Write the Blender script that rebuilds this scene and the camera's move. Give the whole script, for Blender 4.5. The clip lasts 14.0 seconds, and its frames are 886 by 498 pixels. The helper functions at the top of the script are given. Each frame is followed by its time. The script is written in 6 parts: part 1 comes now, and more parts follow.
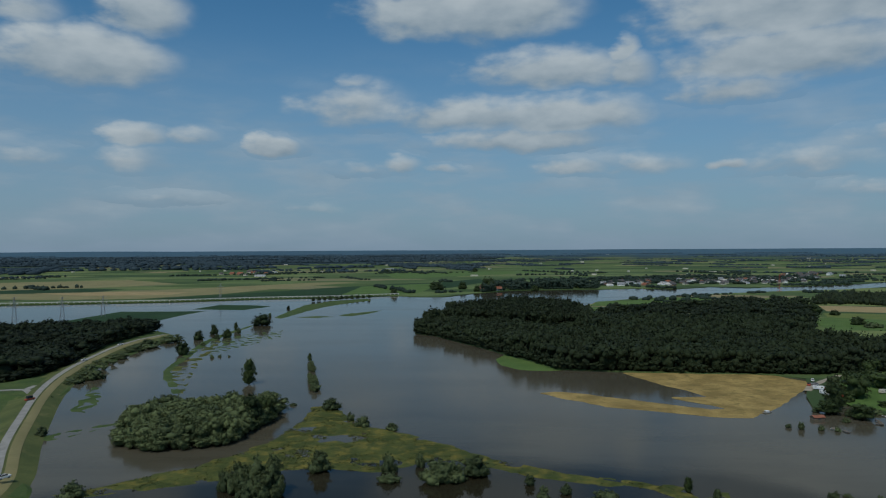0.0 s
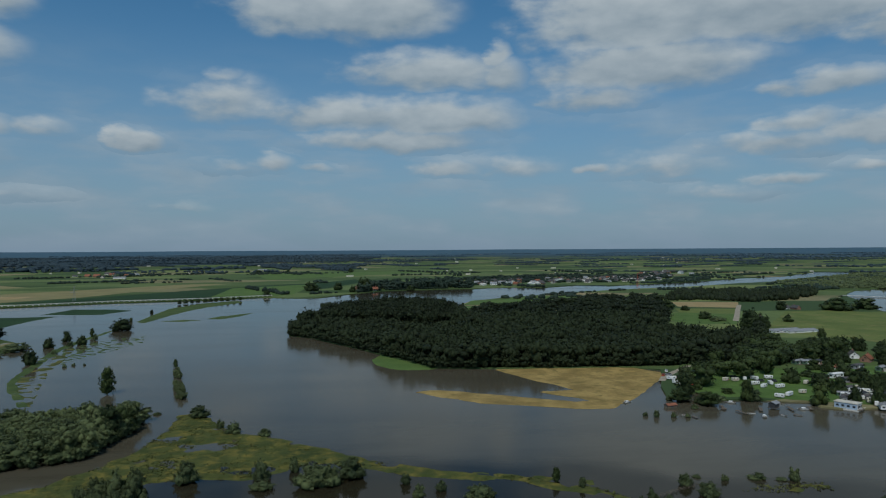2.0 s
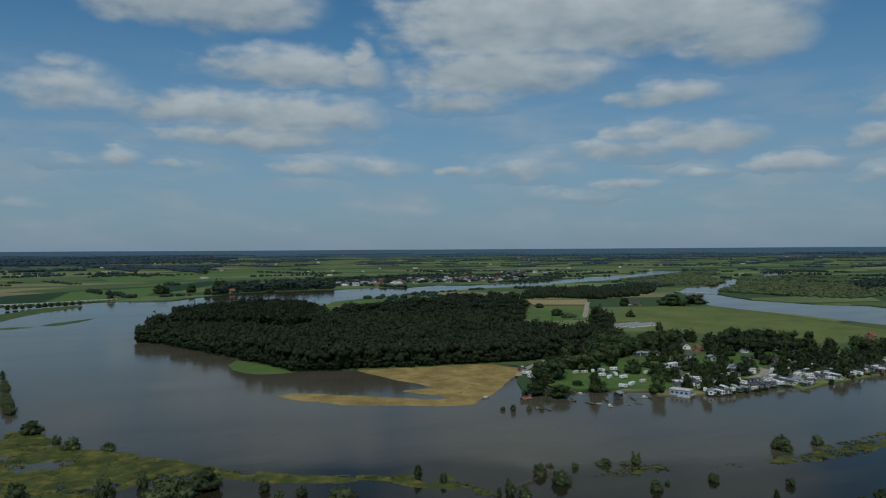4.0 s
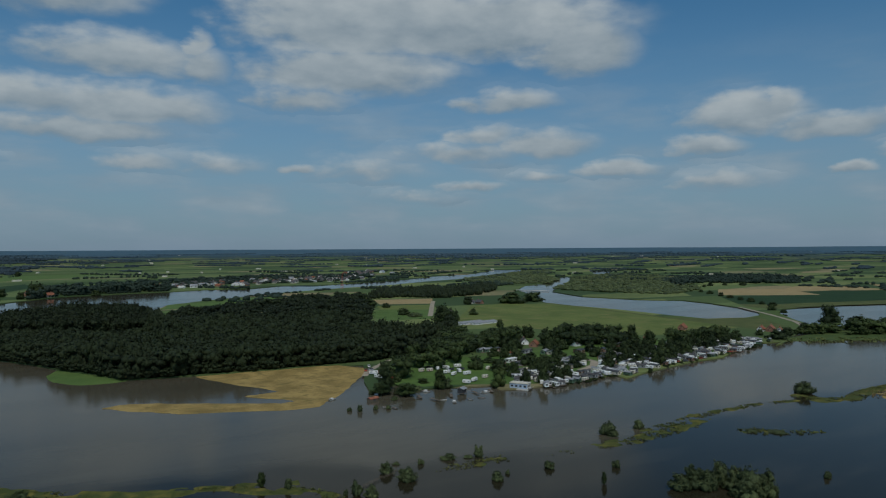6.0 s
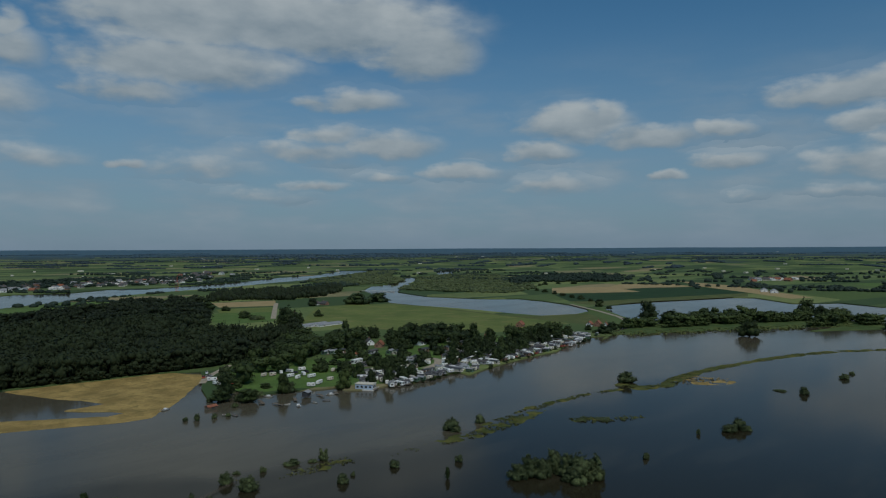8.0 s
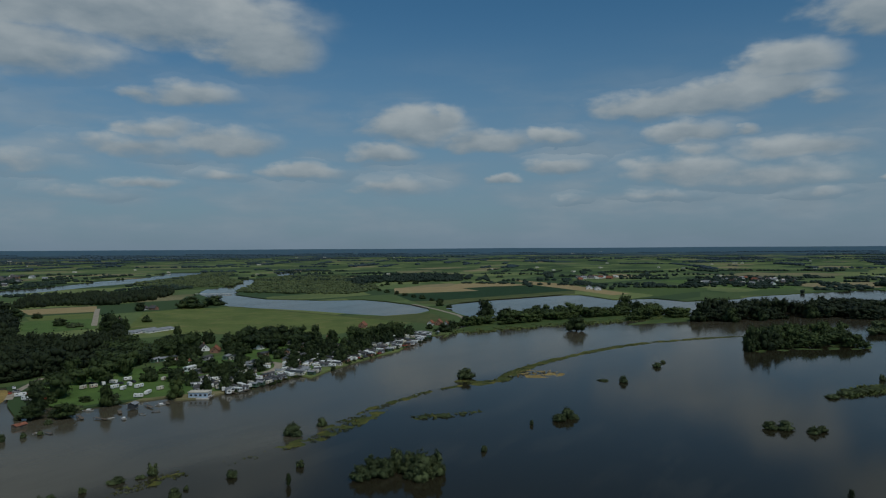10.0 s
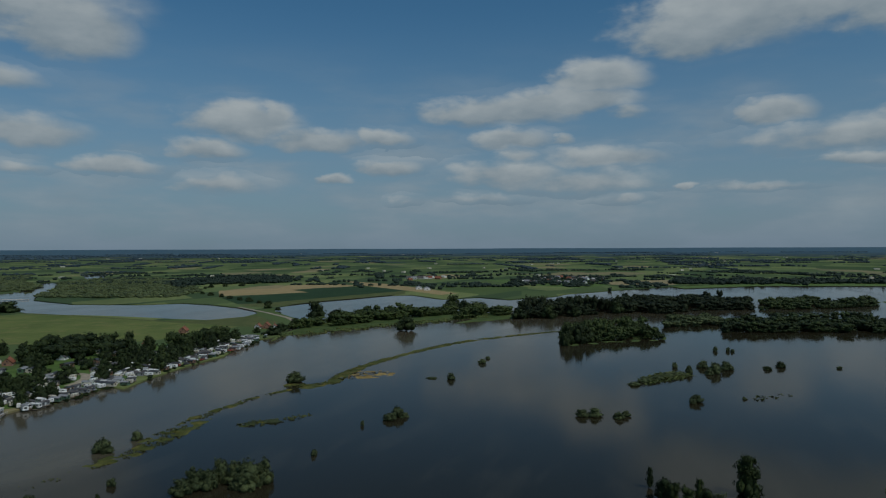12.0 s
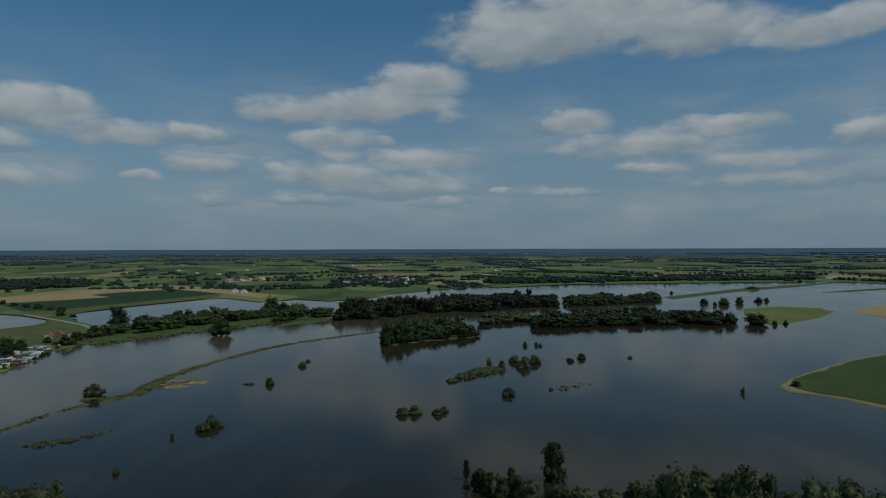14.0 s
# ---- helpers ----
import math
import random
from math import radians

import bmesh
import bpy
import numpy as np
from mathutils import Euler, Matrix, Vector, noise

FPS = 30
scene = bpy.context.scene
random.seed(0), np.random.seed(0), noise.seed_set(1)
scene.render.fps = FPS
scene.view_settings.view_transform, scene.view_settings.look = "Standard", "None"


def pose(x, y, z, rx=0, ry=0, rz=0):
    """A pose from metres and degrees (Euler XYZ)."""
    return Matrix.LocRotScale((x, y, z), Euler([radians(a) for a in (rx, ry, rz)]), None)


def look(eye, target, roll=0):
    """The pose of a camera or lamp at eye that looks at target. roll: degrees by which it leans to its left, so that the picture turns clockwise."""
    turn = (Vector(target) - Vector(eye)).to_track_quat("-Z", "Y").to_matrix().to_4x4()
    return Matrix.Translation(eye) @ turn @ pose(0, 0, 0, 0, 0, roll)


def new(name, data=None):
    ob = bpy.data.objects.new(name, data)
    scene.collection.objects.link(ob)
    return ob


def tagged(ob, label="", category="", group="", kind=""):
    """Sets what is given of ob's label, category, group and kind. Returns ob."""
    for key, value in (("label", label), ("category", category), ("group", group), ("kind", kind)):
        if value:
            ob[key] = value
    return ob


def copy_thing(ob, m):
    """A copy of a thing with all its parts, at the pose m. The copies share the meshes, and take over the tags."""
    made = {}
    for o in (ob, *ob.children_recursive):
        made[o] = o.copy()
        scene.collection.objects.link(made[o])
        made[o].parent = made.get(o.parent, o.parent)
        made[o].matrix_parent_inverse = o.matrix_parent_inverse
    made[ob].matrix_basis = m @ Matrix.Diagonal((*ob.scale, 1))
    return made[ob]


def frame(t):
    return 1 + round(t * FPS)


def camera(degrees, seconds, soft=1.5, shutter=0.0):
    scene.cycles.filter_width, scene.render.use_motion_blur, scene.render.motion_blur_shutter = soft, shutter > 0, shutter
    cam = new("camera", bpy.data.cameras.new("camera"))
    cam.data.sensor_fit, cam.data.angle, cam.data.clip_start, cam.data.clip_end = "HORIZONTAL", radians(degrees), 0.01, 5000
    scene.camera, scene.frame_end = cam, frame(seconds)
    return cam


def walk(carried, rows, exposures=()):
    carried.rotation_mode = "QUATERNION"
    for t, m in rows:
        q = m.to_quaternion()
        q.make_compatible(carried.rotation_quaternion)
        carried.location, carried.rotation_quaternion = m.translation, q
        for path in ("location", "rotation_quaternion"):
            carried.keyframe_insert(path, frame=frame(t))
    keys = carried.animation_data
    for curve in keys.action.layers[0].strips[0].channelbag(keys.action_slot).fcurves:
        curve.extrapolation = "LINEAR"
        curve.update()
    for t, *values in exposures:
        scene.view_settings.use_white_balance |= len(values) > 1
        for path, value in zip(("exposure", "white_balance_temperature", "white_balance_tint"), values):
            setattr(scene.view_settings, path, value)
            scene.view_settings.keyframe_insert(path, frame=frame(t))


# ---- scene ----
cam = camera(64.976, 14.0, soft=1.15)
EYE = (0.0, 0.0, 80.0)
# seconds, tilt, lean, heading: the drone hovers and turns to its right
TURN = [
    (0.0, 0.12, 0.30, 0.00),
    (0.5, 0.10, 0.27, 2.51),
    (1.0, 0.10, 0.30, 4.90),
    (1.5, 0.09, 0.30, 7.53),
    (2.0, 0.09, 0.34, 10.19),
    (2.5, 0.08, 0.35, 12.89),
    (3.0, 0.07, 0.35, 15.60),
    (5.5, 0.01, 0.32, 30.94),
    (6.0, -0.01, 0.31, 34.06),
    (6.5, -0.01, 0.31, 37.21),
    (7.0, -0.02, 0.27, 40.35),
    (7.5, -0.01, 0.25, 43.55),
    (8.0, -0.01, 0.26, 46.72),
    (10.5, -0.02, 0.29, 62.98),
    (11.0, -0.02, 0.24, 66.39),
    (11.5, -0.03, 0.24, 69.91),
    (12.0, -0.01, 0.21, 73.49),
    (12.5, -0.01, 0.22, 77.10),
    (13.0, 0.01, 0.20, 80.76),
    (13.5, 0.01, 0.22, 84.45),
    (14.0, 0.03, 0.18, 88.13),
]
walk(cam, [(t, pose(*EYE, 90 + tilt, lean, -heading)) for t, tilt, lean, heading in TURN],
     [(0.0, 0.0, 6200, 10), (3.0, -0.03, 6250, 10), (5.5, -0.14, 6280, 10), (8.0, -0.26, 6300, 10), (11.0, -0.34, 6350, 10), (14.0, -0.34, 6430, 10)])

# ---------------------------------------------------------------- light
SUN_HEIGHT, SUN_HEADING = 52.0, 205.0      # degrees above the horizon, degrees clockwise from +y
sun = new("sun", bpy.data.lights.new("sun", "SUN"))
sun.data.energy, sun.data.angle, sun.data.color = 2.1, radians(0.5), (1.0, 0.95, 0.86)
_a, _e = radians(SUN_HEADING), radians(SUN_HEIGHT)
SUN_WAY = Vector((math.sin(_a) * math.cos(_e), math.cos(_a) * math.cos(_e), math.sin(_e)))
sun.matrix_world = look(SUN_WAY * 900, (0, 0, 0))

world = bpy.data.worlds.new("sky")
scene.world = world
world.use_nodes = True
wn, wl = world.node_tree.nodes, world.node_tree.links
wn.clear()


def wnode(kind, operation="", data_type="", interpolation_type="", use_clamp=False):
    n = wn.new(kind)
    if operation:
        n.operation = operation
    if data_type:
        n.data_type = data_type
    if interpolation_type:
        n.interpolation_type = interpolation_type
    if use_clamp:
        n.use_clamp = True
    return n


def wmath(op, a, b=None, c=None, clamp=False):
    n = wnode("ShaderNodeMath", operation=op, use_clamp=clamp)
    for i, v in enumerate((a, b, c)):
        if v is None:
            continue
        if isinstance(v, (int, float)):
            n.inputs[i].default_value = v
        else:
            wl.new(v, n.inputs[i])
    return n.outputs[0]


coord = wnode("ShaderNodeTexCoord").outputs["Generated"]
sep = wnode("ShaderNodeSeparateXYZ")
wl.new(coord, sep.inputs[0])
az = wmath("DEGREES", wmath("ARCTAN2", sep.outputs[0], sep.outputs[1]))
el = wmath("DEGREES", wmath("ARCSINE", sep.outputs[2]))
flat = wnode("ShaderNodeCombineXYZ")
wl.new(az, flat.inputs[0])
wl.new(wmath("ABSOLUTE", el), flat.inputs[1])
# ragged edges: billows, and finer wisps drawn out sideways
wisp = wnode("ShaderNodeTexNoise")
wisp.inputs["Scale"].default_value = 0.62
wisp.inputs["Detail"].default_value = 6.0
wisp.inputs["Roughness"].default_value = 0.5
stretch = wnode("ShaderNodeVectorMath", operation="MULTIPLY")
stretch.inputs[1].default_value = (0.55, 1.15, 1.0)
wl.new(flat.outputs[0], stretch.inputs[0])
wl.new(stretch.outputs[0], wisp.inputs["Vector"])
shift = wnode("ShaderNodeVectorMath", operation="MULTIPLY_ADD")
shift.inputs[1].default_value = (3.4, 1.5, 0.0)
wl.new(wisp.outputs["Color"], shift.inputs[0])
centre = wnode("ShaderNodeVectorMath", operation="ADD")
centre.inputs[1].default_value = (-1.7, -0.75, 0.0)
wl.new(flat.outputs[0], centre.inputs[0])
wl.new(centre.outputs[0], shift.inputs[2])
place = shift.outputs[0]
cover, lift, weight, made = 0.0, 0.0, 0.001, 0


def cloud(heading, height, wide, high, thick=1.0):
    """One cloud with a flattened base: the middle's heading and height, half its width and height, in degrees."""
    global cover, lift, weight, place, made
    local = wnode("ShaderNodeVectorMath", operation="MULTIPLY_ADD")
    wl.new(place, local.inputs[0])
    local.inputs[1].default_value = (0.66 / wide, 0.62 / high, 0)
    local.inputs[2].default_value = (-0.66 * heading / wide, -0.62 * height / high, 0)
    axes = wnode("ShaderNodeSeparateXYZ")
    wl.new(local.outputs[0], axes.inputs[0])
    up = wmath("MAXIMUM", axes.outputs[1], wmath("MULTIPLY", axes.outputs[1], -1.35))
    size = wmath("SQRT", wmath("MULTIPLY_ADD", axes.outputs[0], axes.outputs[0], wmath("MULTIPLY", up, up)))
    body = wmath("MULTIPLY_ADD", size, -thick, thick, clamp=True)
    lift = wmath("MULTIPLY_ADD", body, axes.outputs[1], lift)
    weight = wmath("ADD", body, weight)
    cover = wmath("MAXIMUM", body, cover)
    made += 1
    if made % 6 == 0:
        # worked out in turn, a few clouds at a time
        chain = wnode("ShaderNodeVectorMath", operation="MULTIPLY_ADD")
        wl.new(wmath("ADD", cover, wmath("ADD", lift, weight)), chain.inputs[0])
        chain.inputs[1].default_value = (1e-7, 0, 0)
        wl.new(place, chain.inputs[2])
        place = chain.outputs[0]


cloud(-27.4, 13.9, 5.69, 2.03, 0.95)
cloud(-23.4, 17.6, 3.14, 1.86, 0.85)
cloud(-31.1, 16.8, 2.56, 1.17, 0.55)
cloud(-1.0, 18.6, 5.58, 1.92, 0.80)
cloud(4.1, 18.9, 6.48, 2.41, 0.95)
cloud(9.3, 14.2, 6.57, 1.55, 0.75)
cloud(14.6, 15.4, 1.22, 1.09, 0.80)
cloud(14.9, 13.8, 2.26, 1.61, 0.65)
cloud(26.7, 16.8, 8.55, 1.91, 0.80)
cloud(26.6, 14.0, 7.99, 1.88, 0.80)
cloud(22.4, 11.9, 4.18, 0.99, 0.65)
cloud(-7.1, 11.5, 4.35, 1.86, 0.55)
cloud(3.1, 10.8, 7.66, 1.35, 0.75)
cloud(10.0, 10.6, 6.09, 1.59, 0.90)
cloud(6.3, 8.8, 6.21, 0.90, 0.85)
cloud(-7.3, 13.5, 1.92, 0.61, 0.40)
cloud(-23.7, 8.7, 2.03, 0.83, 0.75)
cloud(-20.0, 8.8, 2.55, 0.77, 0.45)
cloud(-24.2, 7.0, 2.40, 1.09, 0.45)
cloud(-13.6, 8.3, 1.76, 0.89, 1.00)
cloud(-3.6, 7.0, 1.67, 0.69, 0.65)
cloud(0.1, 6.7, 1.49, 0.41, 0.45)
cloud(-10.3, 3.5, 2.48, 0.41, 0.35)
cloud(-22.2, 4.1, 3.59, 0.51, 0.35)
cloud(-31.1, 6.9, 2.90, 0.94, 0.40)
cloud(-6.6, 6.6, 2.20, 0.55, 0.35)
cloud(27.3, 18.6, 9.45, 2.38, 0.90)
cloud(37.2, 17.5, 10.63, 2.46, 1.00)
cloud(45.3, 15.6, 4.03, 2.28, 0.95)
cloud(26.8, 14.3, 8.35, 1.81, 0.80)
cloud(22.5, 12.0, 4.38, 0.97, 0.65)
cloud(39.6, 11.9, 3.88, 0.90, 0.75)
cloud(36.1, 11.6, 2.07, 0.51, 0.50)
cloud(37.6, 9.1, 2.52, 0.93, 0.65)
cloud(42.5, 8.3, 3.78, 1.15, 0.80)
cloud(35.5, 7.7, 5.43, 0.87, 0.60)
cloud(48.2, 6.2, 2.24, 0.79, 0.80)
cloud(22.4, 6.6, 1.38, 0.46, 0.75)
cloud(10.8, 6.7, 2.76, 0.73, 0.55)
cloud(16.2, 6.6, 3.72, 0.92, 0.45)
cloud(27.7, 6.4, 5.39, 1.08, 0.45)
cloud(36.5, 5.1, 2.56, 0.48, 0.65)
cloud(42.1, 5.8, 2.13, 0.50, 0.50)
cloud(32.5, 4.3, 3.45, 0.53, 0.35)
cloud(57.6, 9.9, 4.01, 1.52, 0.90)
cloud(60.0, 10.7, 1.58, 0.91, 0.90)
cloud(63.3, 8.7, 3.76, 0.90, 0.85)
cloud(68.5, 8.9, 2.45, 0.70, 0.85)
cloud(54.9, 7.7, 2.54, 0.83, 0.85)
cloud(48.5, 6.2, 2.95, 0.68, 0.75)
cloud(55.7, 5.1, 3.26, 0.79, 0.60)
cloud(64.6, 5.6, 1.47, 0.45, 1.00)
cloud(69.0, 6.6, 2.69, 0.66, 0.80)
cloud(78.1, 11.0, 5.73, 1.17, 0.95)
cloud(86.2, 13.4, 3.38, 1.38, 1.00)
cloud(83.6, 11.7, 5.10, 1.09, 0.95)
cloud(88.3, 10.7, 1.71, 0.61, 0.55)
cloud(92.9, 16.1, 3.92, 1.71, 1.00)
cloud(79.2, 8.8, 3.18, 0.83, 0.80)
cloud(83.2, 8.7, 0.90, 0.43, 0.65)
cloud(79.6, 7.6, 1.80, 0.53, 0.65)
cloud(86.7, 7.2, 4.37, 0.92, 0.75)
cloud(79.1, 6.0, 4.51, 1.24, 0.75)
cloud(85.3, 5.4, 5.97, 1.02, 0.55)
cloud(87.9, 4.0, 2.11, 0.42, 0.55)
cloud(92.9, 4.9, 0.84, 0.32, 0.95)
cloud(77.0, 4.1, 2.85, 0.45, 0.45)
cloud(70.2, 3.9, 1.10, 0.46, 0.40)
cloud(94.9, 16.8, 6.19, 2.37, 1.00)
cloud(101.7, 18.1, 7.26, 2.70, 1.00)
cloud(108.1, 16.4, 5.14, 1.77, 0.95)
cloud(115.1, 15.3, 3.14, 1.23, 0.90)
cloud(119.4, 15.6, 2.38, 1.25, 0.90)
cloud(98.9, 10.0, 2.47, 0.98, 1.00)
cloud(110.3, 9.3, 3.83, 0.80, 0.85)
cloud(104.7, 8.0, 7.27, 1.14, 0.65)
cloud(104.7, 6.3, 2.91, 0.57, 0.85)
cloud(112.8, 6.6, 4.99, 0.83, 0.65)
cloud(119.7, 8.2, 1.96, 0.85, 0.85)
cloud(114.0, 5.3, 5.65, 0.83, 0.45)
cloud(98.1, 4.6, 3.84, 0.36, 0.50)
cloud(92.8, 4.9, 0.92, 0.32, 0.70)
# higher up, out of sight, the same broken cover goes on
high = wnode("ShaderNodeTexNoise")
high.inputs["Scale"].default_value = 2.2
high.inputs["Detail"].default_value = 5.0
wl.new(coord, high.inputs["Vector"])
upper = wnode("ShaderNodeMapRange", interpolation_type="SMOOTHSTEP")
wl.new(el, upper.inputs["Value"])
upper.inputs["From Min"].default_value, upper.inputs["From Max"].default_value = 21.0, 30.0
broken = wmath("MULTIPLY", upper.outputs[0], wmath("MULTIPLY_ADD", high.outputs["Fac"], 5.0, -2.5, clamp=True))
cover = wmath("MAXIMUM", cover, wmath("MULTIPLY", broken, 0.8))
# thin veil low in the sky
veil = wnode("ShaderNodeTexNoise")
veil.inputs["Scale"].default_value = 0.5
veil.inputs["Detail"].default_value = 6.0
longer = wnode("ShaderNodeVectorMath", operation="MULTIPLY")
longer.inputs[1].default_value = (0.24, 0.85, 1.0)
wl.new(flat.outputs[0], longer.inputs[0])
wl.new(longer.outputs[0], veil.inputs["Vector"])

edge = wnode("ShaderNodeMapRange", interpolation_type="SMOOTHSTEP")
wl.new(wmath("ADD", cover, wmath("MULTIPLY_ADD", wisp.outputs["Fac"], 0.66, -0.33)), edge.inputs["Value"])
edge.inputs["From Min"].default_value, edge.inputs["From Max"].default_value = 0.02, 0.54
edge.inputs["To Max"].default_value = 0.95
seen = wmath("MULTIPLY", edge.outputs[0], wmath("MULTIPLY", cover, 5.0, clamp=True))

shade = wmath("DIVIDE", lift, weight)
tone = wnode("ShaderNodeMapRange")
wl.new(wmath("ADD", shade, wmath("MULTIPLY_ADD", wisp.outputs["Fac"], 1.3, -0.65)), tone.inputs["Value"])
tone.inputs["From Min"].default_value, tone.inputs["From Max"].default_value = -0.55, 0.6
colour = wnode("ShaderNodeMix", data_type="RGBA")
wl.new(tone.outputs[0], colour.inputs["Factor"])
colour.inputs["A"].default_value, colour.inputs["B"].default_value = (0.205, 0.268, 0.312, 1), (0.425, 0.472, 0.484, 1)

air = wnode("ShaderNodeTexSky")
air.sky_type, air.sun_disc = "NISHITA", False
air.sun_elevation, air.sun_rotation = radians(SUN_HEIGHT), radians(SUN_HEADING)
air.air_density, air.dust_density, air.ozone_density = 1.0, 1.2, 2.5
dim = wnode("ShaderNodeVectorMath", operation="MULTIPLY")
wl.new(air.outputs[0], dim.inputs[0])
dim.inputs[1].default_value = (0.036, 0.066, 0.075)
low = wnode("ShaderNodeMapRange", interpolation_type="SMOOTHSTEP")
wl.new(el, low.inputs["Value"])
low.inputs["From Min"].default_value, low.inputs["From Max"].default_value = 20.0, 0.0
low.inputs["To Min"].default_value, low.inputs["To Max"].default_value = 0.0, 0.85
haze = wnode("ShaderNodeMix", data_type="RGBA")
wl.new(wmath("MULTIPLY", low.outputs[0], wmath("MULTIPLY_ADD", veil.outputs["Fac"], 0.6, 0.65, clamp=True), clamp=True), haze.inputs["Factor"])
wl.new(dim.outputs[0], haze.inputs["A"])
haze.inputs["B"].default_value = (0.215, 0.285, 0.362, 1)
# long thin streaks in the lower sky
band = wnode("ShaderNodeMapRange", interpolation_type="SMOOTHSTEP")
wl.new(el, band.inputs["Value"])
band.inputs["From Min"].default_value, band.inputs["From Max"].default_value = 17.0, 6.0
streak = wnode("ShaderNodeMapRange", interpolation_type="SMOOTHSTEP")
wl.new(veil.outputs["Fac"], streak.inputs["Value"])
streak.inputs["From Min"].default_value, streak.inputs["From Max"].default_value = 0.40, 0.74
streak.inputs["To Max"].default_value = 0.5
seen = wmath("MAXIMUM", seen, wmath("MULTIPLY", wmath("MULTIPLY", band.outputs[0], streak.outputs[0]), wmath("MULTIPLY", el, 0.35, clamp=True)))
sky = wnode("ShaderNodeMix", data_type="RGBA")
wl.new(seen, sky.inputs["Factor"])
wl.new(haze.outputs["Result"], sky.inputs["A"])
wl.new(colour.outputs["Result"], sky.inputs["B"])
glow = wnode("ShaderNodeBackground")
wl.new(sky.outputs["Result"], glow.inputs["Color"])
wl.new(glow.outputs[0], wnode("ShaderNodeOutputWorld").inputs["Surface"])

# ---------------------------------------------------------------- materials


class Mat:
    """A node material with a Principled surface and a few shortcuts."""

    def __init__(self, name, rough=0.8, metal=0.0, spec=0.3):
        self.m = bpy.data.materials.new(name)
        self.m.use_nodes = True
        self.t = self.m.node_tree
        self.b = self.t.nodes["Principled BSDF"]
        self.b.inputs["Roughness"].default_value = rough
        self.b.inputs["Metallic"].default_value = metal
        self.b.inputs["Specular IOR Level"].default_value = spec
        self.where = self.t.nodes.new("ShaderNodeNewGeometry").outputs["Position"]

    def put(self, socket, value):
        if isinstance(value, tuple):
            socket.default_value = (*value, 1) if len(value) == 3 else value
        elif isinstance(value, (int, float)):
            socket.default_value = value
        else:
            self.t.links.new(value, socket)

    def scaled(self, by, turn=0.0):
        n = self.t.nodes.new("ShaderNodeMapping")
        n.inputs["Scale"].default_value = by
        n.inputs["Rotation"].default_value = (0, 0, radians(turn))
        self.t.links.new(self.where, n.inputs["Vector"])
        return n.outputs[0]

    def noise(self, scale, detail=4.0, rough=0.55, at=None):
        n = self.t.nodes.new("ShaderNodeTexNoise")
        n.inputs["Scale"].default_value = scale
        n.inputs["Detail"].default_value = detail
        n.inputs["Roughness"].default_value = rough
        self.t.links.new(at or self.where, n.inputs["Vector"])
        return n.outputs["Fac"]

    def ramp(self, value, low, high, to=(0.0, 1.0)):
        n = self.t.nodes.new("ShaderNodeMapRange")
        n.interpolation_type = "SMOOTHSTEP"
        self.put(n.inputs["Value"], value)
        n.inputs["From Min"].default_value, n.inputs["From Max"].default_value = low, high
        n.inputs["To Min"].default_value, n.inputs["To Max"].default_value = to
        return n.outputs[0]

    def mix(self, fac, a, b):
        n = self.t.nodes.new("ShaderNodeMix")
        n.data_type = "RGBA"
        self.put(n.inputs["Factor"], fac)
        self.put(n.inputs["A"], a)
        self.put(n.inputs["B"], b)
        return n.outputs["Result"]

    def math(self, op, a, b):
        n = self.t.nodes.new("ShaderNodeMath")
        n.operation = op
        self.put(n.inputs[0], a)
        self.put(n.inputs[1], b)
        return n.outputs[0]

    def bump(self, height, strength, distance):
        n = self.t.nodes.new("ShaderNodeBump")
        n.inputs["Strength"].default_value = strength
        n.inputs["Distance"].default_value = distance
        self.t.links.new(height, n.inputs["Height"])
        self.t.links.new(n.outputs[0], self.b.inputs["Normal"])

    def colour(self, value):
        self.put(self.b.inputs["Base Color"], value)
        return self

    def island(self):
        return self.t.nodes["Geometry"].outputs["Random Per Island"]

    def each(self):
        return self.t.nodes.new("ShaderNodeObjectInfo").outputs["Random"]


def plain(name, colour, rough=0.7, metal=0.0, worn=0.12, size=1.5):
    """Paint, plaster, metal sheet: one colour with soft dirt at two scales and a little relief."""
    m = Mat(name, rough, metal)
    dark = tuple(c * (1 - 2.2 * worn) for c in colour)
    n1, n2 = m.noise(size * 0.3, 3), m.noise(size * 3, 5)
    m.colour(m.mix(m.ramp(m.math("ADD", n1, m.math("MULTIPLY", n2, 0.5)), 0.55, 0.95), dark, colour))
    m.bump(n2, 0.1, 0.05)
    return m.m


def foliage(name, dark, light, each=0.3, fine=2.4):
    """Leaves: light and dark sprays, a finer mottle of leaf and gap, and a shift of colour from tree to tree."""
    m = Mat(name, 0.7, 0.0, 0.2)
    tuft = m.ramp(m.island(), 0.0, 1.0)
    stand = m.ramp(m.noise(0.045, 3), 0.3, 0.7)
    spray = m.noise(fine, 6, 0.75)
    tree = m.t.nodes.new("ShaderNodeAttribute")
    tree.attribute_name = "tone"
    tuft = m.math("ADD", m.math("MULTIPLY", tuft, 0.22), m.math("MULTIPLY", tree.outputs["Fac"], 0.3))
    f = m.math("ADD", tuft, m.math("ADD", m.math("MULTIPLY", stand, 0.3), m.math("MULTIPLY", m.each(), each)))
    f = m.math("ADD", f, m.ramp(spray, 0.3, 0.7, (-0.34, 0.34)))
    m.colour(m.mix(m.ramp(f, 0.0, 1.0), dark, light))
    m.bump(spray, 0.8, 0.9 / fine)
    return m.m


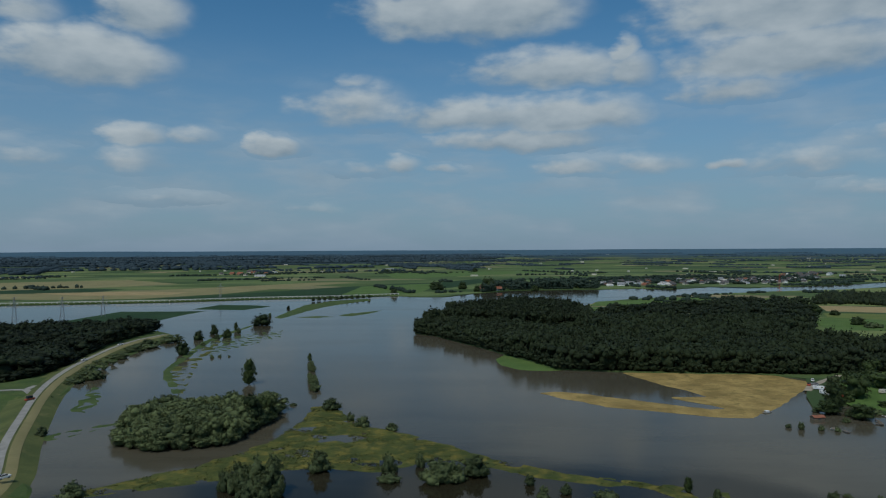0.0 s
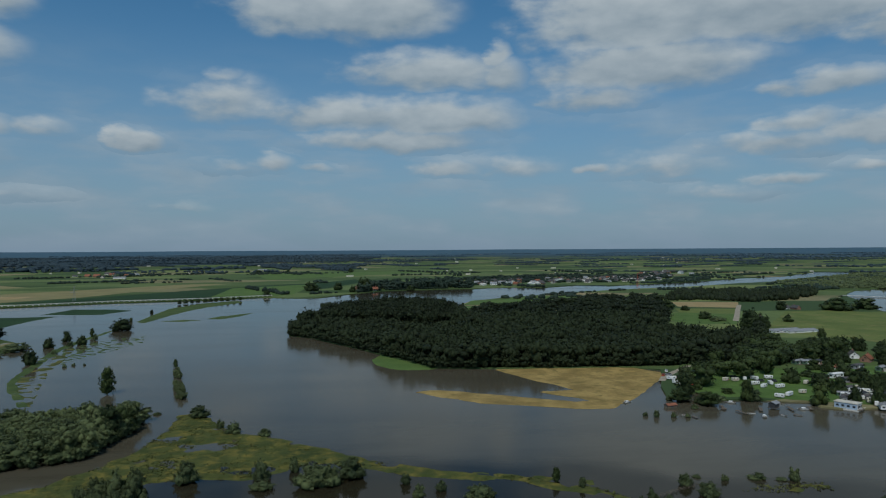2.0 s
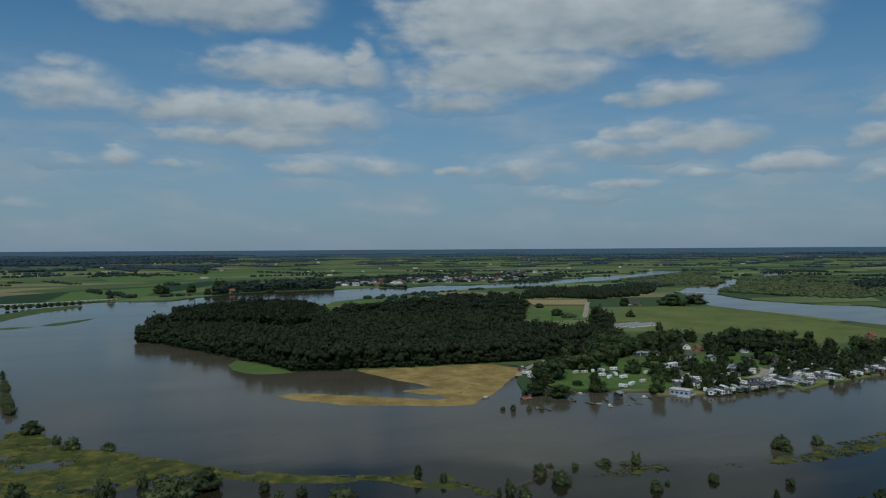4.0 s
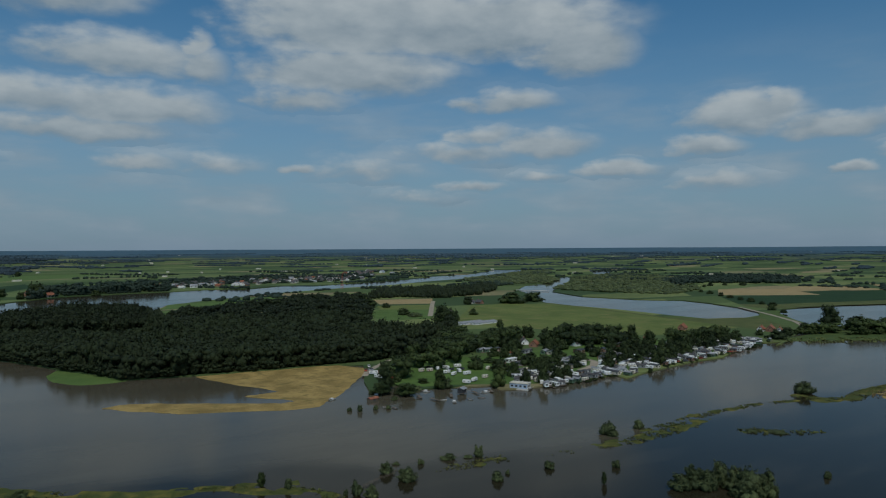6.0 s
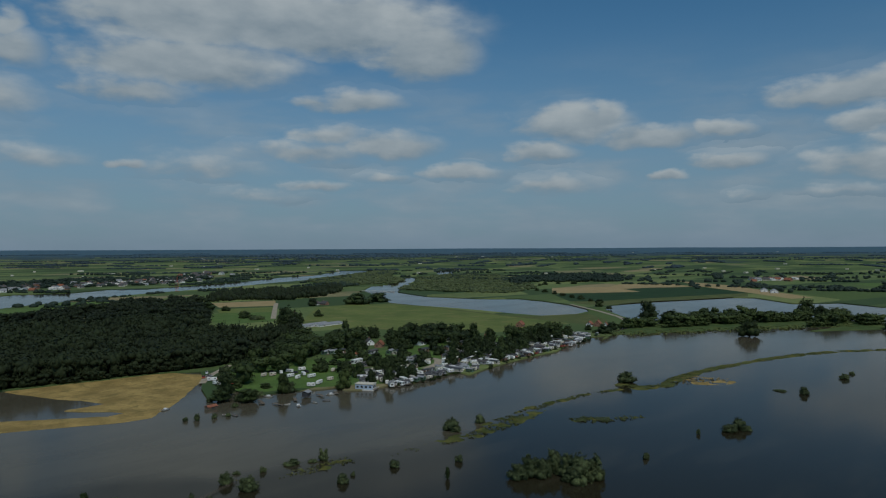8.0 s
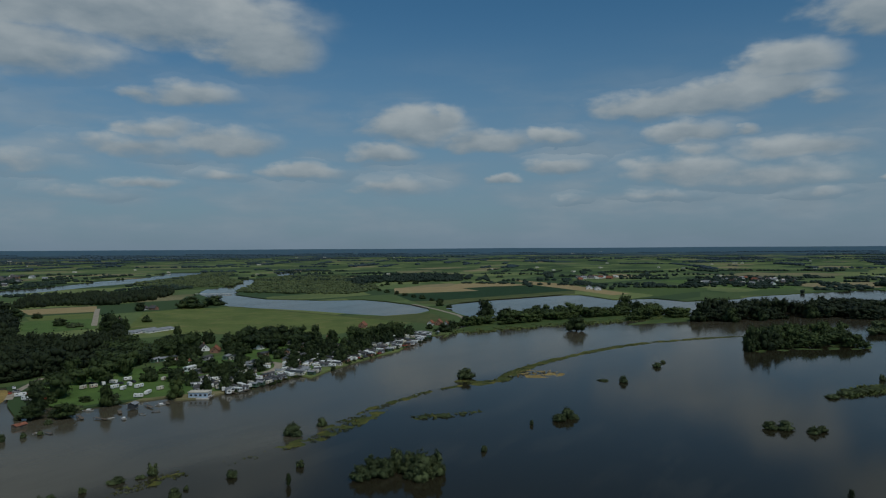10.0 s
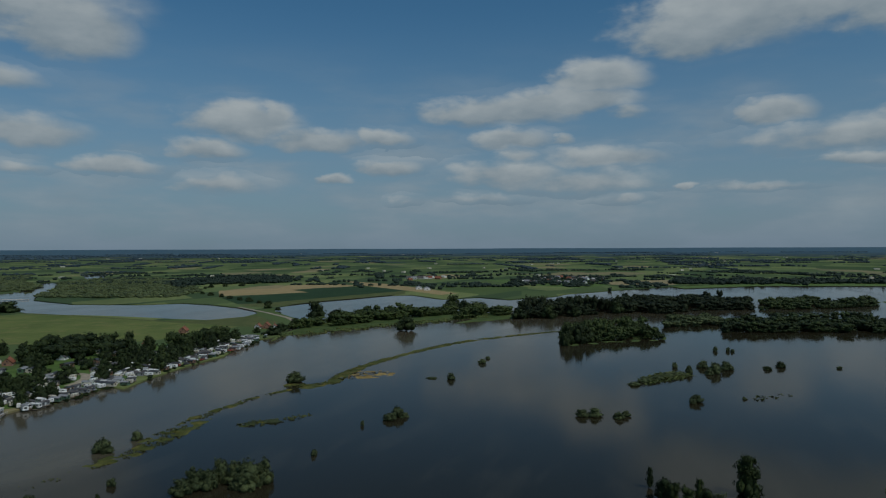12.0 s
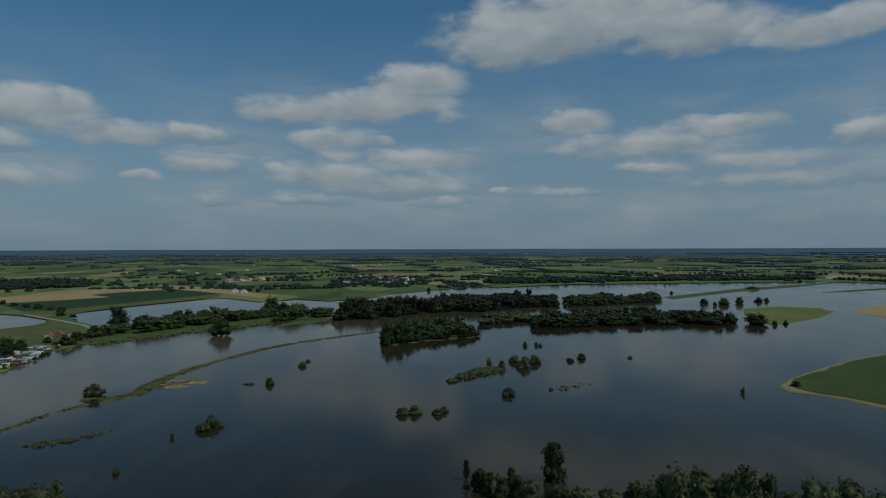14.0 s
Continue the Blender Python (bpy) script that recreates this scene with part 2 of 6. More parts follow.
def turf(name, dark, light, dry, patch=0.06, dry_from=0.55, dry_to=0.8, stripes=None):
    """Grass or crop: two greens in patches, dry spots, fine blades, and the tracks of a mower or drill."""
    m = Mat(name, 0.9, 0.0, 0.15)
    big, fine = m.noise(patch, 5), m.noise(1.4, 5, 0.7)
    c = m.mix(m.ramp(m.math("ADD", m.math("MULTIPLY", big, 0.65), m.math("MULTIPLY", fine, 0.35)), 0.35, 0.65), dark, light)
    c = m.mix(m.ramp(m.noise(patch * 2.3, 6, 0.62), dry_from, dry_to), c, dry)
    c = m.mix(m.ramp(m.noise(patch * 7, 6, 0.7), 0.42, 0.68, (0.0, 0.5)), c, dark)
    if stripes:
        w = m.t.nodes.new("ShaderNodeTexWave")
        w.inputs["Scale"].default_value, w.inputs["Distortion"].default_value = stripes[0], 1.2
        w.inputs["Detail"].default_value = 2.0
        m.t.links.new(m.scaled((1, 1, 1), stripes[1]), w.inputs["Vector"])
        c = m.mix(m.math("MULTIPLY", w.outputs["Fac"], 0.3), c, dark)
    m.colour(c)
    m.bump(fine, 0.6, 0.25)
    return m.m


def farmland():
    """The wide ground: a patchwork of pasture, crop and stubble, every plot with its own drilling."""
    m = Mat("farmland", 0.92, 0.0, 0.12)
    relief = m.noise(0.12, 4, 0.6)
    # the plots narrow with the distance, as the climbing ground is drawn in
    height = m.t.nodes.new("ShaderNodeSeparateXYZ")
    m.t.links.new(m.where, height.inputs[0])
    wide = m.t.nodes.new("ShaderNodeVectorMath")
    wide.operation = "SCALE"
    m.t.links.new(m.where, wide.inputs[0])
    m.t.links.new(m.math("DIVIDE", 79.2, m.math("MAXIMUM", m.math("SUBTRACT", 80.0, height.outputs[2]), 3.0)), wide.inputs["Scale"])
    m.where = wide.outputs[0]
    warp = m.noise(0.004, 2)
    at = m.scaled((1 / 260, 1 / 120, 0), 24)
    v = m.t.nodes.new("ShaderNodeTexVoronoi")
    v.distance = "CHEBYCHEV"
    v.inputs["Scale"].default_value = 1.0
    v.inputs["Randomness"].default_value = 0.8
    m.t.links.new(at, v.inputs["Vector"])
    r = m.t.nodes.new("ShaderNodeValToRGB")
    r.color_ramp.interpolation = "CONSTANT"
    stops = [(0.0, (0.045, 0.078, 0.03)), (0.18, (0.085, 0.125, 0.042)), (0.42, (0.13, 0.175, 0.06)), (0.6, (0.045, 0.08, 0.025)),
             (0.70, (0.18, 0.215, 0.075)), (0.86, (0.24, 0.21, 0.11)), (0.93, (0.08, 0.12, 0.035))]
    r.color_ramp.elements[0].position, r.color_ramp.elements[0].color = 0.0, (*stops[0][1], 1)
    r.color_ramp.elements[1].position, r.color_ramp.elements[1].color = 0.97, (0.30, 0.24, 0.13, 1)
    for at_, c in stops[1:]:
        e = r.color_ramp.elements.new(at_)
        e.color = (*c, 1)
    pick = m.t.nodes.new("ShaderNodeSeparateColor")
    m.t.links.new(v.outputs["Color"], pick.inputs[0])
    m.t.links.new(pick.outputs[0], r.inputs["Fac"])
    fine = m.noise(0.12, 5, 0.65)
    c = m.mix(m.ramp(fine, 0.3, 0.75, (0.0, 0.5)), r.outputs["Color"], (0.05, 0.075, 0.028))
    c = m.mix(m.ramp(warp, 0.45, 0.7, (0.0, 0.45)), c, (0.045, 0.075, 0.03))
    # woodland takes over towards the hills, its colour blued with distance as painted haze
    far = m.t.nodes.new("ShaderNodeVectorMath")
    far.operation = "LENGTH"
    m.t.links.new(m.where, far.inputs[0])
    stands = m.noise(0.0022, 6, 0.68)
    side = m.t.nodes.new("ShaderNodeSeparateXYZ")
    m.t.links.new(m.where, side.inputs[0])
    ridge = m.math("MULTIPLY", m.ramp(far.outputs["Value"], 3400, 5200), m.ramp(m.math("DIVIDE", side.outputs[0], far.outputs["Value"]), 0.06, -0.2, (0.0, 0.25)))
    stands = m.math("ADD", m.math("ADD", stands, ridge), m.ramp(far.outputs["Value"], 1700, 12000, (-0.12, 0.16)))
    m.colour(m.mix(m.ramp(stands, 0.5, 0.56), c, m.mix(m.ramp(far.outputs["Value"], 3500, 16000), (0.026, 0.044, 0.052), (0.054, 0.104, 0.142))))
    m.bump(relief, 0.4, 0.4)
    return m.m


def water():
    """Flood water: silty brown in the current, clearer over the drowned meadows, with a fine wind ripple."""
    m = Mat("flood_water", 0.09, 0.0, 0.5)
    m.b.inputs["IOR"].default_value = 1.175
    silt = m.t.nodes.new("ShaderNodeAttribute")
    silt.attribute_name = "silt"
    streak = m.noise(1.0, 4, 0.6, m.scaled((0.012, 0.045, 1), 28))
    f = m.math("ADD", silt.outputs["Fac"], m.ramp(streak, 0.35, 0.7, (-0.2, 0.2)))
    m.colour(m.mix(f, (0.021, 0.019, 0.011), (0.076, 0.068, 0.047)))
    calm = m.noise(1.0, 4, 0.55, m.scaled((0.006, 0.02, 1), 40))
    still = m.math("MULTIPLY", silt.outputs["Fac"], 0.05)
    m.put(m.b.inputs["Roughness"], m.math("ADD", still, m.ramp(calm, 0.38, 0.66, (0.03, 0.10))))
    m.bump(m.noise(0.55, 4, 0.6), 0.12, 0.2)
    return m.m


FARM, WATER = farmland(), water()
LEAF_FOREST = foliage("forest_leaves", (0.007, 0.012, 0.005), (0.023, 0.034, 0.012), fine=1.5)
LEAF_TREE = foliage("tree_leaves", (0.011, 0.021, 0.006), (0.060, 0.086, 0.022))
LEAF_DARK = foliage("dark_tree_leaves", (0.008, 0.016, 0.005), (0.046, 0.068, 0.019))
LEAF_WILLOW = foliage("willow_leaves", (0.028, 0.042, 0.017), (0.108, 0.134, 0.052))
# far and skyline leaves: blue aerial haze is painted into the colour
LEAF_FAR_HAZED = foliage("far_leaves_hazed", (0.022, 0.037, 0.045), (0.035, 0.057, 0.068), fine=0.3)
LEAF_SKYLINE_HAZED = foliage("skyline_leaves_hazed", (0.042, 0.072, 0.095), (0.060, 0.098, 0.124), fine=0.3)
LEAF_HEDGE = foliage("field_tree_leaves", (0.010, 0.020, 0.015), (0.028, 0.046, 0.030))
LEAF_REED = foliage("reed_leaves", (0.050, 0.075, 0.020), (0.150, 0.165, 0.050))
BARK = plain("bark", (0.11, 0.085, 0.06), 0.9, worn=0.25, size=3)
PASTURE = turf("pasture", (0.085, 0.118, 0.030), (0.160, 0.185, 0.052), (0.22, 0.19, 0.075), 0.02, 0.5, 0.75, (0.06, 12))
BRIGHT = turf("fresh_pasture", (0.065, 0.115, 0.028), (0.105, 0.165, 0.042), (0.15, 0.175, 0.06), 0.035, 0.5, 0.8, (0.12, 30))
CROP = turf("maize", (0.016, 0.040, 0.015), (0.030, 0.062, 0.021), (0.04, 0.07, 0.025), 0.02, 0.7, 0.95, (0.35, 62))
STUBBLE = turf("stubble", (0.27, 0.20, 0.095), (0.36, 0.28, 0.14), (0.20, 0.19, 0.08), 0.05, 0.55, 0.8, (0.2, 40))
DRY = turf("dry_grass", (0.19, 0.135, 0.045), (0.40, 0.285, 0.10), (0.15, 0.12, 0.04), 0.07, 0.48, 0.72)
MARSH = turf("marsh_grass", (0.034, 0.050, 0.013), (0.090, 0.100, 0.025), (0.175, 0.146, 0.032), 0.07, 0.44, 0.70)
BEET = turf("beet_field", (0.034, 0.058, 0.014), (0.060, 0.090, 0.022), (0.09, 0.11, 0.05), 0.02, 0.6, 0.85, (0.3, 20))
HAY = turf("hay_field", (0.185, 0.165, 0.075), (0.26, 0.225, 0.105), (0.15, 0.15, 0.06), 0.02, 0.5, 0.8, (0.12, 55))
ROUGH = turf("rough_grass", (0.060, 0.080, 0.026), (0.115, 0.125, 0.042), (0.17, 0.145, 0.06), 0.05, 0.55, 0.8)
SEDGE = foliage("sedge", (0.034, 0.050, 0.013), (0.125, 0.128, 0.034))
STRAW = foliage("straw_grass", (0.20, 0.145, 0.055), (0.40, 0.30, 0.13))
BANK = turf("bank_grass", (0.040, 0.070, 0.020), (0.085, 0.115, 0.034), (0.20, 0.165, 0.075), 0.06, 0.6, 0.85)
LAWN = turf("lawn", (0.060, 0.110, 0.025), (0.10, 0.165, 0.04), (0.16, 0.16, 0.06), 0.08, 0.6, 0.85)
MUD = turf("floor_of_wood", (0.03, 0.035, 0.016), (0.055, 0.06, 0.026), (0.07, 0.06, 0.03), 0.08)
ASPHALT = plain("road", (0.30, 0.285, 0.255), 0.9, worn=0.12, size=0.8)
GRAVEL = plain("gravel", (0.36, 0.31, 0.235), 0.95, worn=0.15, size=0.8)
WHITE = plain("white_paint", (0.78, 0.78, 0.76), 0.55, worn=0.1)
CREAM = plain("cream_paint", (0.62, 0.58, 0.48), 0.6, worn=0.12)
GREY = plain("grey_sheet", (0.28, 0.29, 0.30), 0.6, worn=0.15)
DARK = plain("dark_sheet", (0.06, 0.063, 0.068), 0.6, worn=0.2)
BLUE = plain("pale_blue_boards", (0.40, 0.50, 0.62), 0.6, worn=0.1)
GREEN = plain("green_boards", (0.09, 0.16, 0.10), 0.65, worn=0.15)
TILE = plain("orange_roof_tiles", (0.30, 0.115, 0.065), 0.75, worn=0.2, size=2)
SLATE = plain("slate_roof", (0.10, 0.095, 0.095), 0.7, worn=0.2, size=2)
BRICK = plain("brick_wall", (0.30, 0.17, 0.115), 0.85, worn=0.18, size=3)
RED = plain("red_paint", (0.38, 0.075, 0.04), 0.5, worn=0.15)
WOOD = plain("grey_timber", (0.17, 0.14, 0.105), 0.85, worn=0.2, size=3)
STEEL = plain("galvanised_steel", (0.33, 0.34, 0.35), 0.45, 0.7, worn=0.15)
CONCRETE = plain("pale_concrete", (0.62, 0.60, 0.55), 0.85, worn=0.12)
PANE = Mat("window_glass", 0.08, 0.0, 0.6).colour((0.025, 0.03, 0.035)).m

# ---------------------------------------------------------------- mesh tools
from mathutils import geometry

RNG = np.random.default_rng(7)


def mesh(name, verts, faces, mat, smooth=False):
    """A mesh from arrays: faces all of one size, or a list of mixed ones."""
    me = bpy.data.meshes.new(name)
    v = np.asarray(verts, dtype=np.float32)
    if isinstance(faces, np.ndarray):
        n, k = faces.shape
        me.vertices.add(len(v))
        me.vertices.foreach_set("co", v.ravel())
        me.loops.add(n * k)
        me.loops.foreach_set("vertex_index", faces.astype(np.int32).ravel())
        me.polygons.add(n)
        me.polygons.foreach_set("loop_start", np.arange(0, n * k, k, dtype=np.int32))
        me.update(calc_edges=True)
    else:
        me.from_pydata(v.tolist(), [], faces)
        me.update()
    me.materials.append(mat)
    if smooth:
        me.polygons.foreach_set("use_smooth", np.ones(len(me.polygons), dtype=bool))
    return me


def setting(name, me, label, category):
    return tagged(new(name, me), label, category, kind="structure")


def part(name, shape, mat, parent, label=""):
    """One mesh object under a thing or a part; shape: a bmesh or a finished mesh."""
    if isinstance(shape, bmesh.types.BMesh):
        me = bpy.data.meshes.new(name)
        shape.to_mesh(me)
        shape.free()
        me.materials.append(mat)
    else:
        me = shape
    ob = new(name, me)
    ob.parent = parent
    return tagged(ob, label)


def box(sx, sy, sz, x=0.0, y=0.0, z=0.0, bevel=0.0, bm=None):
    """A block that stands on z, with softened edges."""
    bm = bm or bmesh.new()
    made = bmesh.ops.create_cube(bm, size=1, matrix=Matrix.LocRotScale((x, y, z + sz / 2), None, (sx, sy, sz)))
    if bevel:
        edges = list({e for v in made["verts"] for e in v.link_edges})
        bmesh.ops.bevel(bm, geom=edges, offset=bevel, segments=2, affect="EDGES", profile=0.6)
    return bm


def rod(a, b, r, bm=None, sides=6, end=None):
    bm = bm or bmesh.new()
    a, b = Vector(a), Vector(b)
    d = b - a
    m = Matrix.Translation((a + b) / 2) @ d.to_track_quat("Z", "Y").to_matrix().to_4x4()
    bmesh.ops.create_cone(bm, cap_ends=True, segments=sides, radius1=r, radius2=end if end is not None else r, depth=d.length, matrix=m)
    return bm


def roof(length, width, rise, z, over=0.4, thick=0.25):
    """A ridged roof with thickness, along x."""
    bm = bmesh.new()
    l, w = length / 2 + over, width / 2 + over
    drop = rise * over / (width / 2)
    prof = [(-w, z - drop), (0, z + rise), (w, z - drop), (w, z - drop + thick), (0, z + rise + thick), (-w, z - drop + thick)]
    ends = [[bm.verts.new((x, y, h)) for y, h in prof] for x in (-l, l)]
    for i in range(6):
        j = (i + 1) % 6
        bm.faces.new((ends[0][i], ends[0][j], ends[1][j], ends[1][i]))
    for e in ends:
        bm.faces.new((e[0], e[1], e[4], e[5]))
        bm.faces.new((e[1], e[2], e[3], e[4]))
    bmesh.ops.recalc_face_normals(bm, faces=bm.faces)
    return bm


def gable(length, width, wall, rise):
    """The walls of a house, gables along x."""
    bm = bmesh.new()
    l, w = length / 2, width / 2
    prof = [(-w, 0), (w, 0), (w, wall), (0, wall + rise), (-w, wall)]
    ends = [[bm.verts.new((x, y, h)) for y, h in prof] for x in (-l, l)]
    for i in range(5):
        j = (i + 1) % 5
        bm.faces.new((ends[0][i], ends[0][j], ends[1][j], ends[1][i]))
    for e in ends:
        bm.faces.new(e)
    bmesh.ops.recalc_face_normals(bm, faces=bm.faces)
    return bm


def inside(points, poly):
    """Which of the points lie in the outline."""
    p, q = np.asarray(points, float), np.asarray(poly, float)
    hit = np.zeros(len(p), bool)
    j = len(q) - 1
    for i in range(len(q)):
        (xi, yi), (xj, yj) = q[i], q[j]
        if yi != yj:
            hit ^= ((yi > p[:, 1]) != (yj > p[:, 1])) & (p[:, 0] < (xj - xi) * (p[:, 1] - yi) / (yj - yi) + xi)
        j = i
    return hit


def ragged(poly, step, amount, closed=True):
    """The outline in short steps, with an uneven edge."""
    out = []
    n = len(poly)
    for i in range(n if closed else n - 1):
        a, b = np.array(poly[i], float), np.array(poly[(i + 1) % n], float)
        d = np.hypot(*(b - a))
        k = max(1, int(d / step))
        for s in range(k):
            out.append(a + (b - a) * s / k)
    if not closed:
        out.append(np.array(poly[-1], float))
    res = []
    for x, y in out:
        w = noise.noise_vector(Vector((x / (step * 4), y / (step * 4), 0.3))) * 1.3 + noise.noise_vector(Vector((x / (step * 1.3), y / (step * 1.3), 7.7))) * 0.6
        res.append((x + w.x * amount, y + w.y * amount))
    return res


def widened(line, width):
    """The outline of a strip along a line; width: metres, or one for each point."""
    p = np.array(line, float)
    d = np.gradient(p, axis=0)
    nrm = np.stack([-d[:, 1], d[:, 0]], 1) / np.maximum(np.hypot(d[:, 0], d[:, 1]), 1e-6)[:, None]
    w = (np.ones(len(p)) * np.asarray(width, float) / 2)[:, None]
    return [tuple(v) for v in np.concatenate([p + nrm * w, (p - nrm * w)[::-1]])]


def fill(poly, holes=(), extra=()):
    """Triangles that fill an outline but for its holes."""
    pts, edges = [], []
    for ring in (poly, *holes):
        s = len(pts)
        pts += [Vector((x, y)) for x, y in ring]
        edges += [(s + i, s + (i + 1) % len(ring)) for i in range(len(ring))]
    pts += [Vector((x, y)) for x, y in extra]
    v, _, f, *_ = geometry.delaunay_2d_cdt(pts, edges, [], 0, 0.001)
    v = np.array([tuple(q) for q in v])
    f = np.array([t for t in f if len(t) == 3])
    c = v[f].mean(axis=1)
    keep = inside(c, poly)
    for h in holes:
        keep &= ~inside(c, h)
    return v, f[keep]


def land(name, outline, mat, label, category="ground", z=0.7, wave=0.0, step=6.0, rough=1.5, size=9.0, slope=2.5, strip=None):
    """A piece of land above the water, with an uneven shore that slopes in, and soft hummocks where wave is given."""
    poly = widened(outline, strip) if strip is not None else outline
    poly = ragged(poly, step, rough)
    q = np.array(poly)
    extra = []
    if wave:
        lo, hi = q.min(0), q.max(0)
        gx, gy = np.meshgrid(np.arange(lo[0], hi[0], step * 0.8), np.arange(lo[1], hi[1], step * 0.8))
        g = np.stack([gx.ravel(), gy.ravel()], 1) + RNG.uniform(-0.3, 0.3, (gx.size, 2)) * step
        extra = g[inside(g, poly)].tolist()
    v, f = fill(poly, extra=extra)
    nb = len(poly)
    h = np.full(len(v), z)
    if wave:
        h += [wave * (1.6 * noise.noise(Vector((x / size, y / size, 1.0))) + 0.8 * noise.noise(Vector((x / size * 3, y / size * 3, 4.0)))) for x, y in v]
    verts = np.column_stack([v, h])
    # skirt down into the water
    area = 0.5 * np.sum(q[:, 0] * np.roll(q[:, 1], -1) - np.roll(q[:, 0], -1) * q[:, 1])
    d = np.roll(q, -1, 0) - np.roll(q, 1, 0)
    out = np.stack([d[:, 1], -d[:, 0]], 1) / np.maximum(np.hypot(d[:, 0], d[:, 1]), 1e-6)[:, None] * np.sign(area)
    low = np.column_stack([q + out * slope, np.full(nb, -0.5)])
    rim = np.column_stack([q, h[:nb] if wave else np.full(nb, z)])
    s = len(verts)
    verts = np.concatenate([verts, rim, low])
    i = np.arange(nb)
    j = (i + 1) % nb
    sk = np.concatenate([np.stack([s + i, s + j, s + nb + j], 1), np.stack([s + i, s + nb + j, s + nb + i], 1)])
    if area > 0:
        sk = sk[:, ::-1]
    ff = np.concatenate([f, sk])
    return setting(name, mesh(name, verts, ff, mat), label, category)


def plot(name, outline, mat, label, z, step=12.0, rough=0.8):
    """A field or path, thin, laid on the land, its corners worn."""
    v, f = fill(ragged(outline, step, rough))
    return setting(name, mesh(name, np.column_stack([v, np.full(len(v), z)]), f, mat), label, "field")


# ---------------------------------------------------------------- ground and water
R_FLAT, R_END, N_RING = 2600.0, 4900.0, 240


def far_place(x, y):
    """Where a spot of the wide plain lies on the gently climbing ground far out, and by how much it is drawn in there."""
    d = math.hypot(x, y)
    if d <= R_FLAT:
        return x, y, 1.0
    k = (R_FLAT + (R_END - R_FLAT) * (1 - R_FLAT / d)) / d
    return x * k, y * k, k


def far_rise(r):
    """Height of the ground far out, where it climbs gently to the skyline."""
    s = np.clip((r - R_FLAT) / (R_END - R_FLAT), 0, 1)
    return 0.8 + np.where(r > R_FLAT, 79.2 * (1 - r / R_FLAT * (1 - s)), 0)


FLOOD = ([(-812, 957), (-717, 998), (-673, 1056), (-557, 1082), (-436, 1109), (-316, 1164), (-179, 1195), (-84, 1232), (-38, 1198)]
         + [(-1, 1199), (58, 1284), (126, 1365), (228, 1385), (312, 1395), (398, 1429), (472, 1399), (561, 1464), (621, 1413), (698, 1462), (808, 1505), (957, 1575), (1121, 1699), (1292, 1759), (1691, 2109), (2031, 2464)]
         + [(1707, 2028), (1689, 1902), (1433, 1646), (1201, 1541), (952, 1444), (778, 1348), (618, 1294), (471, 1230), (395, 1171), (313, 1124), (236, 1058), (189, 952), (109, 881), (53, 869), (11, 800), (-22, 702), (-28, 672), (-5, 648), (13, 607), (34, 566), (48, 525), (64, 490), (76, 462), (125, 451), (170, 444), (209, 439), (222, 427)]
         + [(212, 404), (194, 374), (184, 343), (196, 351), (206, 353), (206, 334), (225, 331), (237, 324), (249, 320), (247, 309), (256, 302), (273, 302), (293, 304), (308, 300), (333, 300), (331, 289), (377, 300), (411, 302), (449, 305), (510, 325), (545, 331), (567, 323)]
         + [(539, 315), (598, 340), (703, 374), (751, 423), (802, 468), (861, 494), (978, 490), (1100, 464), (1141, 396), (1056, 315), (1113, 271), (1070, 208), (1156, 152), (1236, 135), (1342, 68), (1462, -7), (1571, -81), (1655, -258), (1479, -43), (1568, -222), (1640, -429), (1660, -633), (1682, -826), (1596, -944), (1238, -907)]
         + [(1500, -1400), (300, -1500), (-900, -900), (-1100, 200)])
CHANNEL = [(865, 1022), (731, 822), (683, 744), (688, 639), (681, 540), (676, 473), (705, 456), (759, 464), (810, 501), (832, 538), (870, 609), (885, 670), (843, 723), (830, 820), (876, 941), (1074, 1114), (1341, 1351), (1369, 1431), (1197, 1302), (1012, 1172)]
MERE = [(1867, 1810), (2415, 2222), (1879, 1700), (1583, 1459), (1526, 1452)]
REACH = [(2245, 2423), (2696, 2664), (2141, 2089), (1893, 1994)]
shores = [ragged(s, 18.0, 3.0) for s in (FLOOD, CHANNEL, MERE, REACH)]
ring = [(R_FLAT * math.sin(2 * math.pi * i / N_RING), R_FLAT * math.cos(2 * math.pi * i / N_RING)) for i in range(N_RING)]
gv, gf = fill(ring, shores)
gverts = [np.column_stack([gv, np.full(len(gv), 0.8)])]
gfaces = [gf]
count = len(gv)
for s in shores:
    q = np.array(s)
    nb = len(q)
    gverts += [np.column_stack([q, np.full(nb, 0.8)]), np.column_stack([q, np.full(nb, -0.6)])]
    i = np.arange(nb)
    j = (i + 1) % nb
    gfaces += [np.stack([count + i, count + j, count + nb + j], 1), np.stack([count + i, count + nb + j, count + nb + i], 1)]
    count += 2 * nb
radii = np.linspace(R_FLAT, R_END, 24)
for k, r in enumerate(radii):
    a = 2 * np.pi * np.arange(N_RING) / N_RING
    z = far_rise(np.full(N_RING, r))
    if k == len(radii) - 1:
        z = z + np.array([6.0 * max(0.0, noise.noise(Vector((math.sin(b) * 5, math.cos(b) * 5, 2.0)))) + 1.0 for b in a])
    gverts.append(np.column_stack([r * np.sin(a), r * np.cos(a), z]))
i = np.arange(N_RING)
j = (i + 1) % N_RING
for k in range(len(radii) - 1):
    a, b = count + k * N_RING, count + (k + 1) * N_RING
    gfaces += [np.stack([a + i, b + j, a + j], 1), np.stack([a + i, b + i, b + j], 1)]
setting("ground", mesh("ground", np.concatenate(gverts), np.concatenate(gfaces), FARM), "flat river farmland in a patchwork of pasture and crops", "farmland")

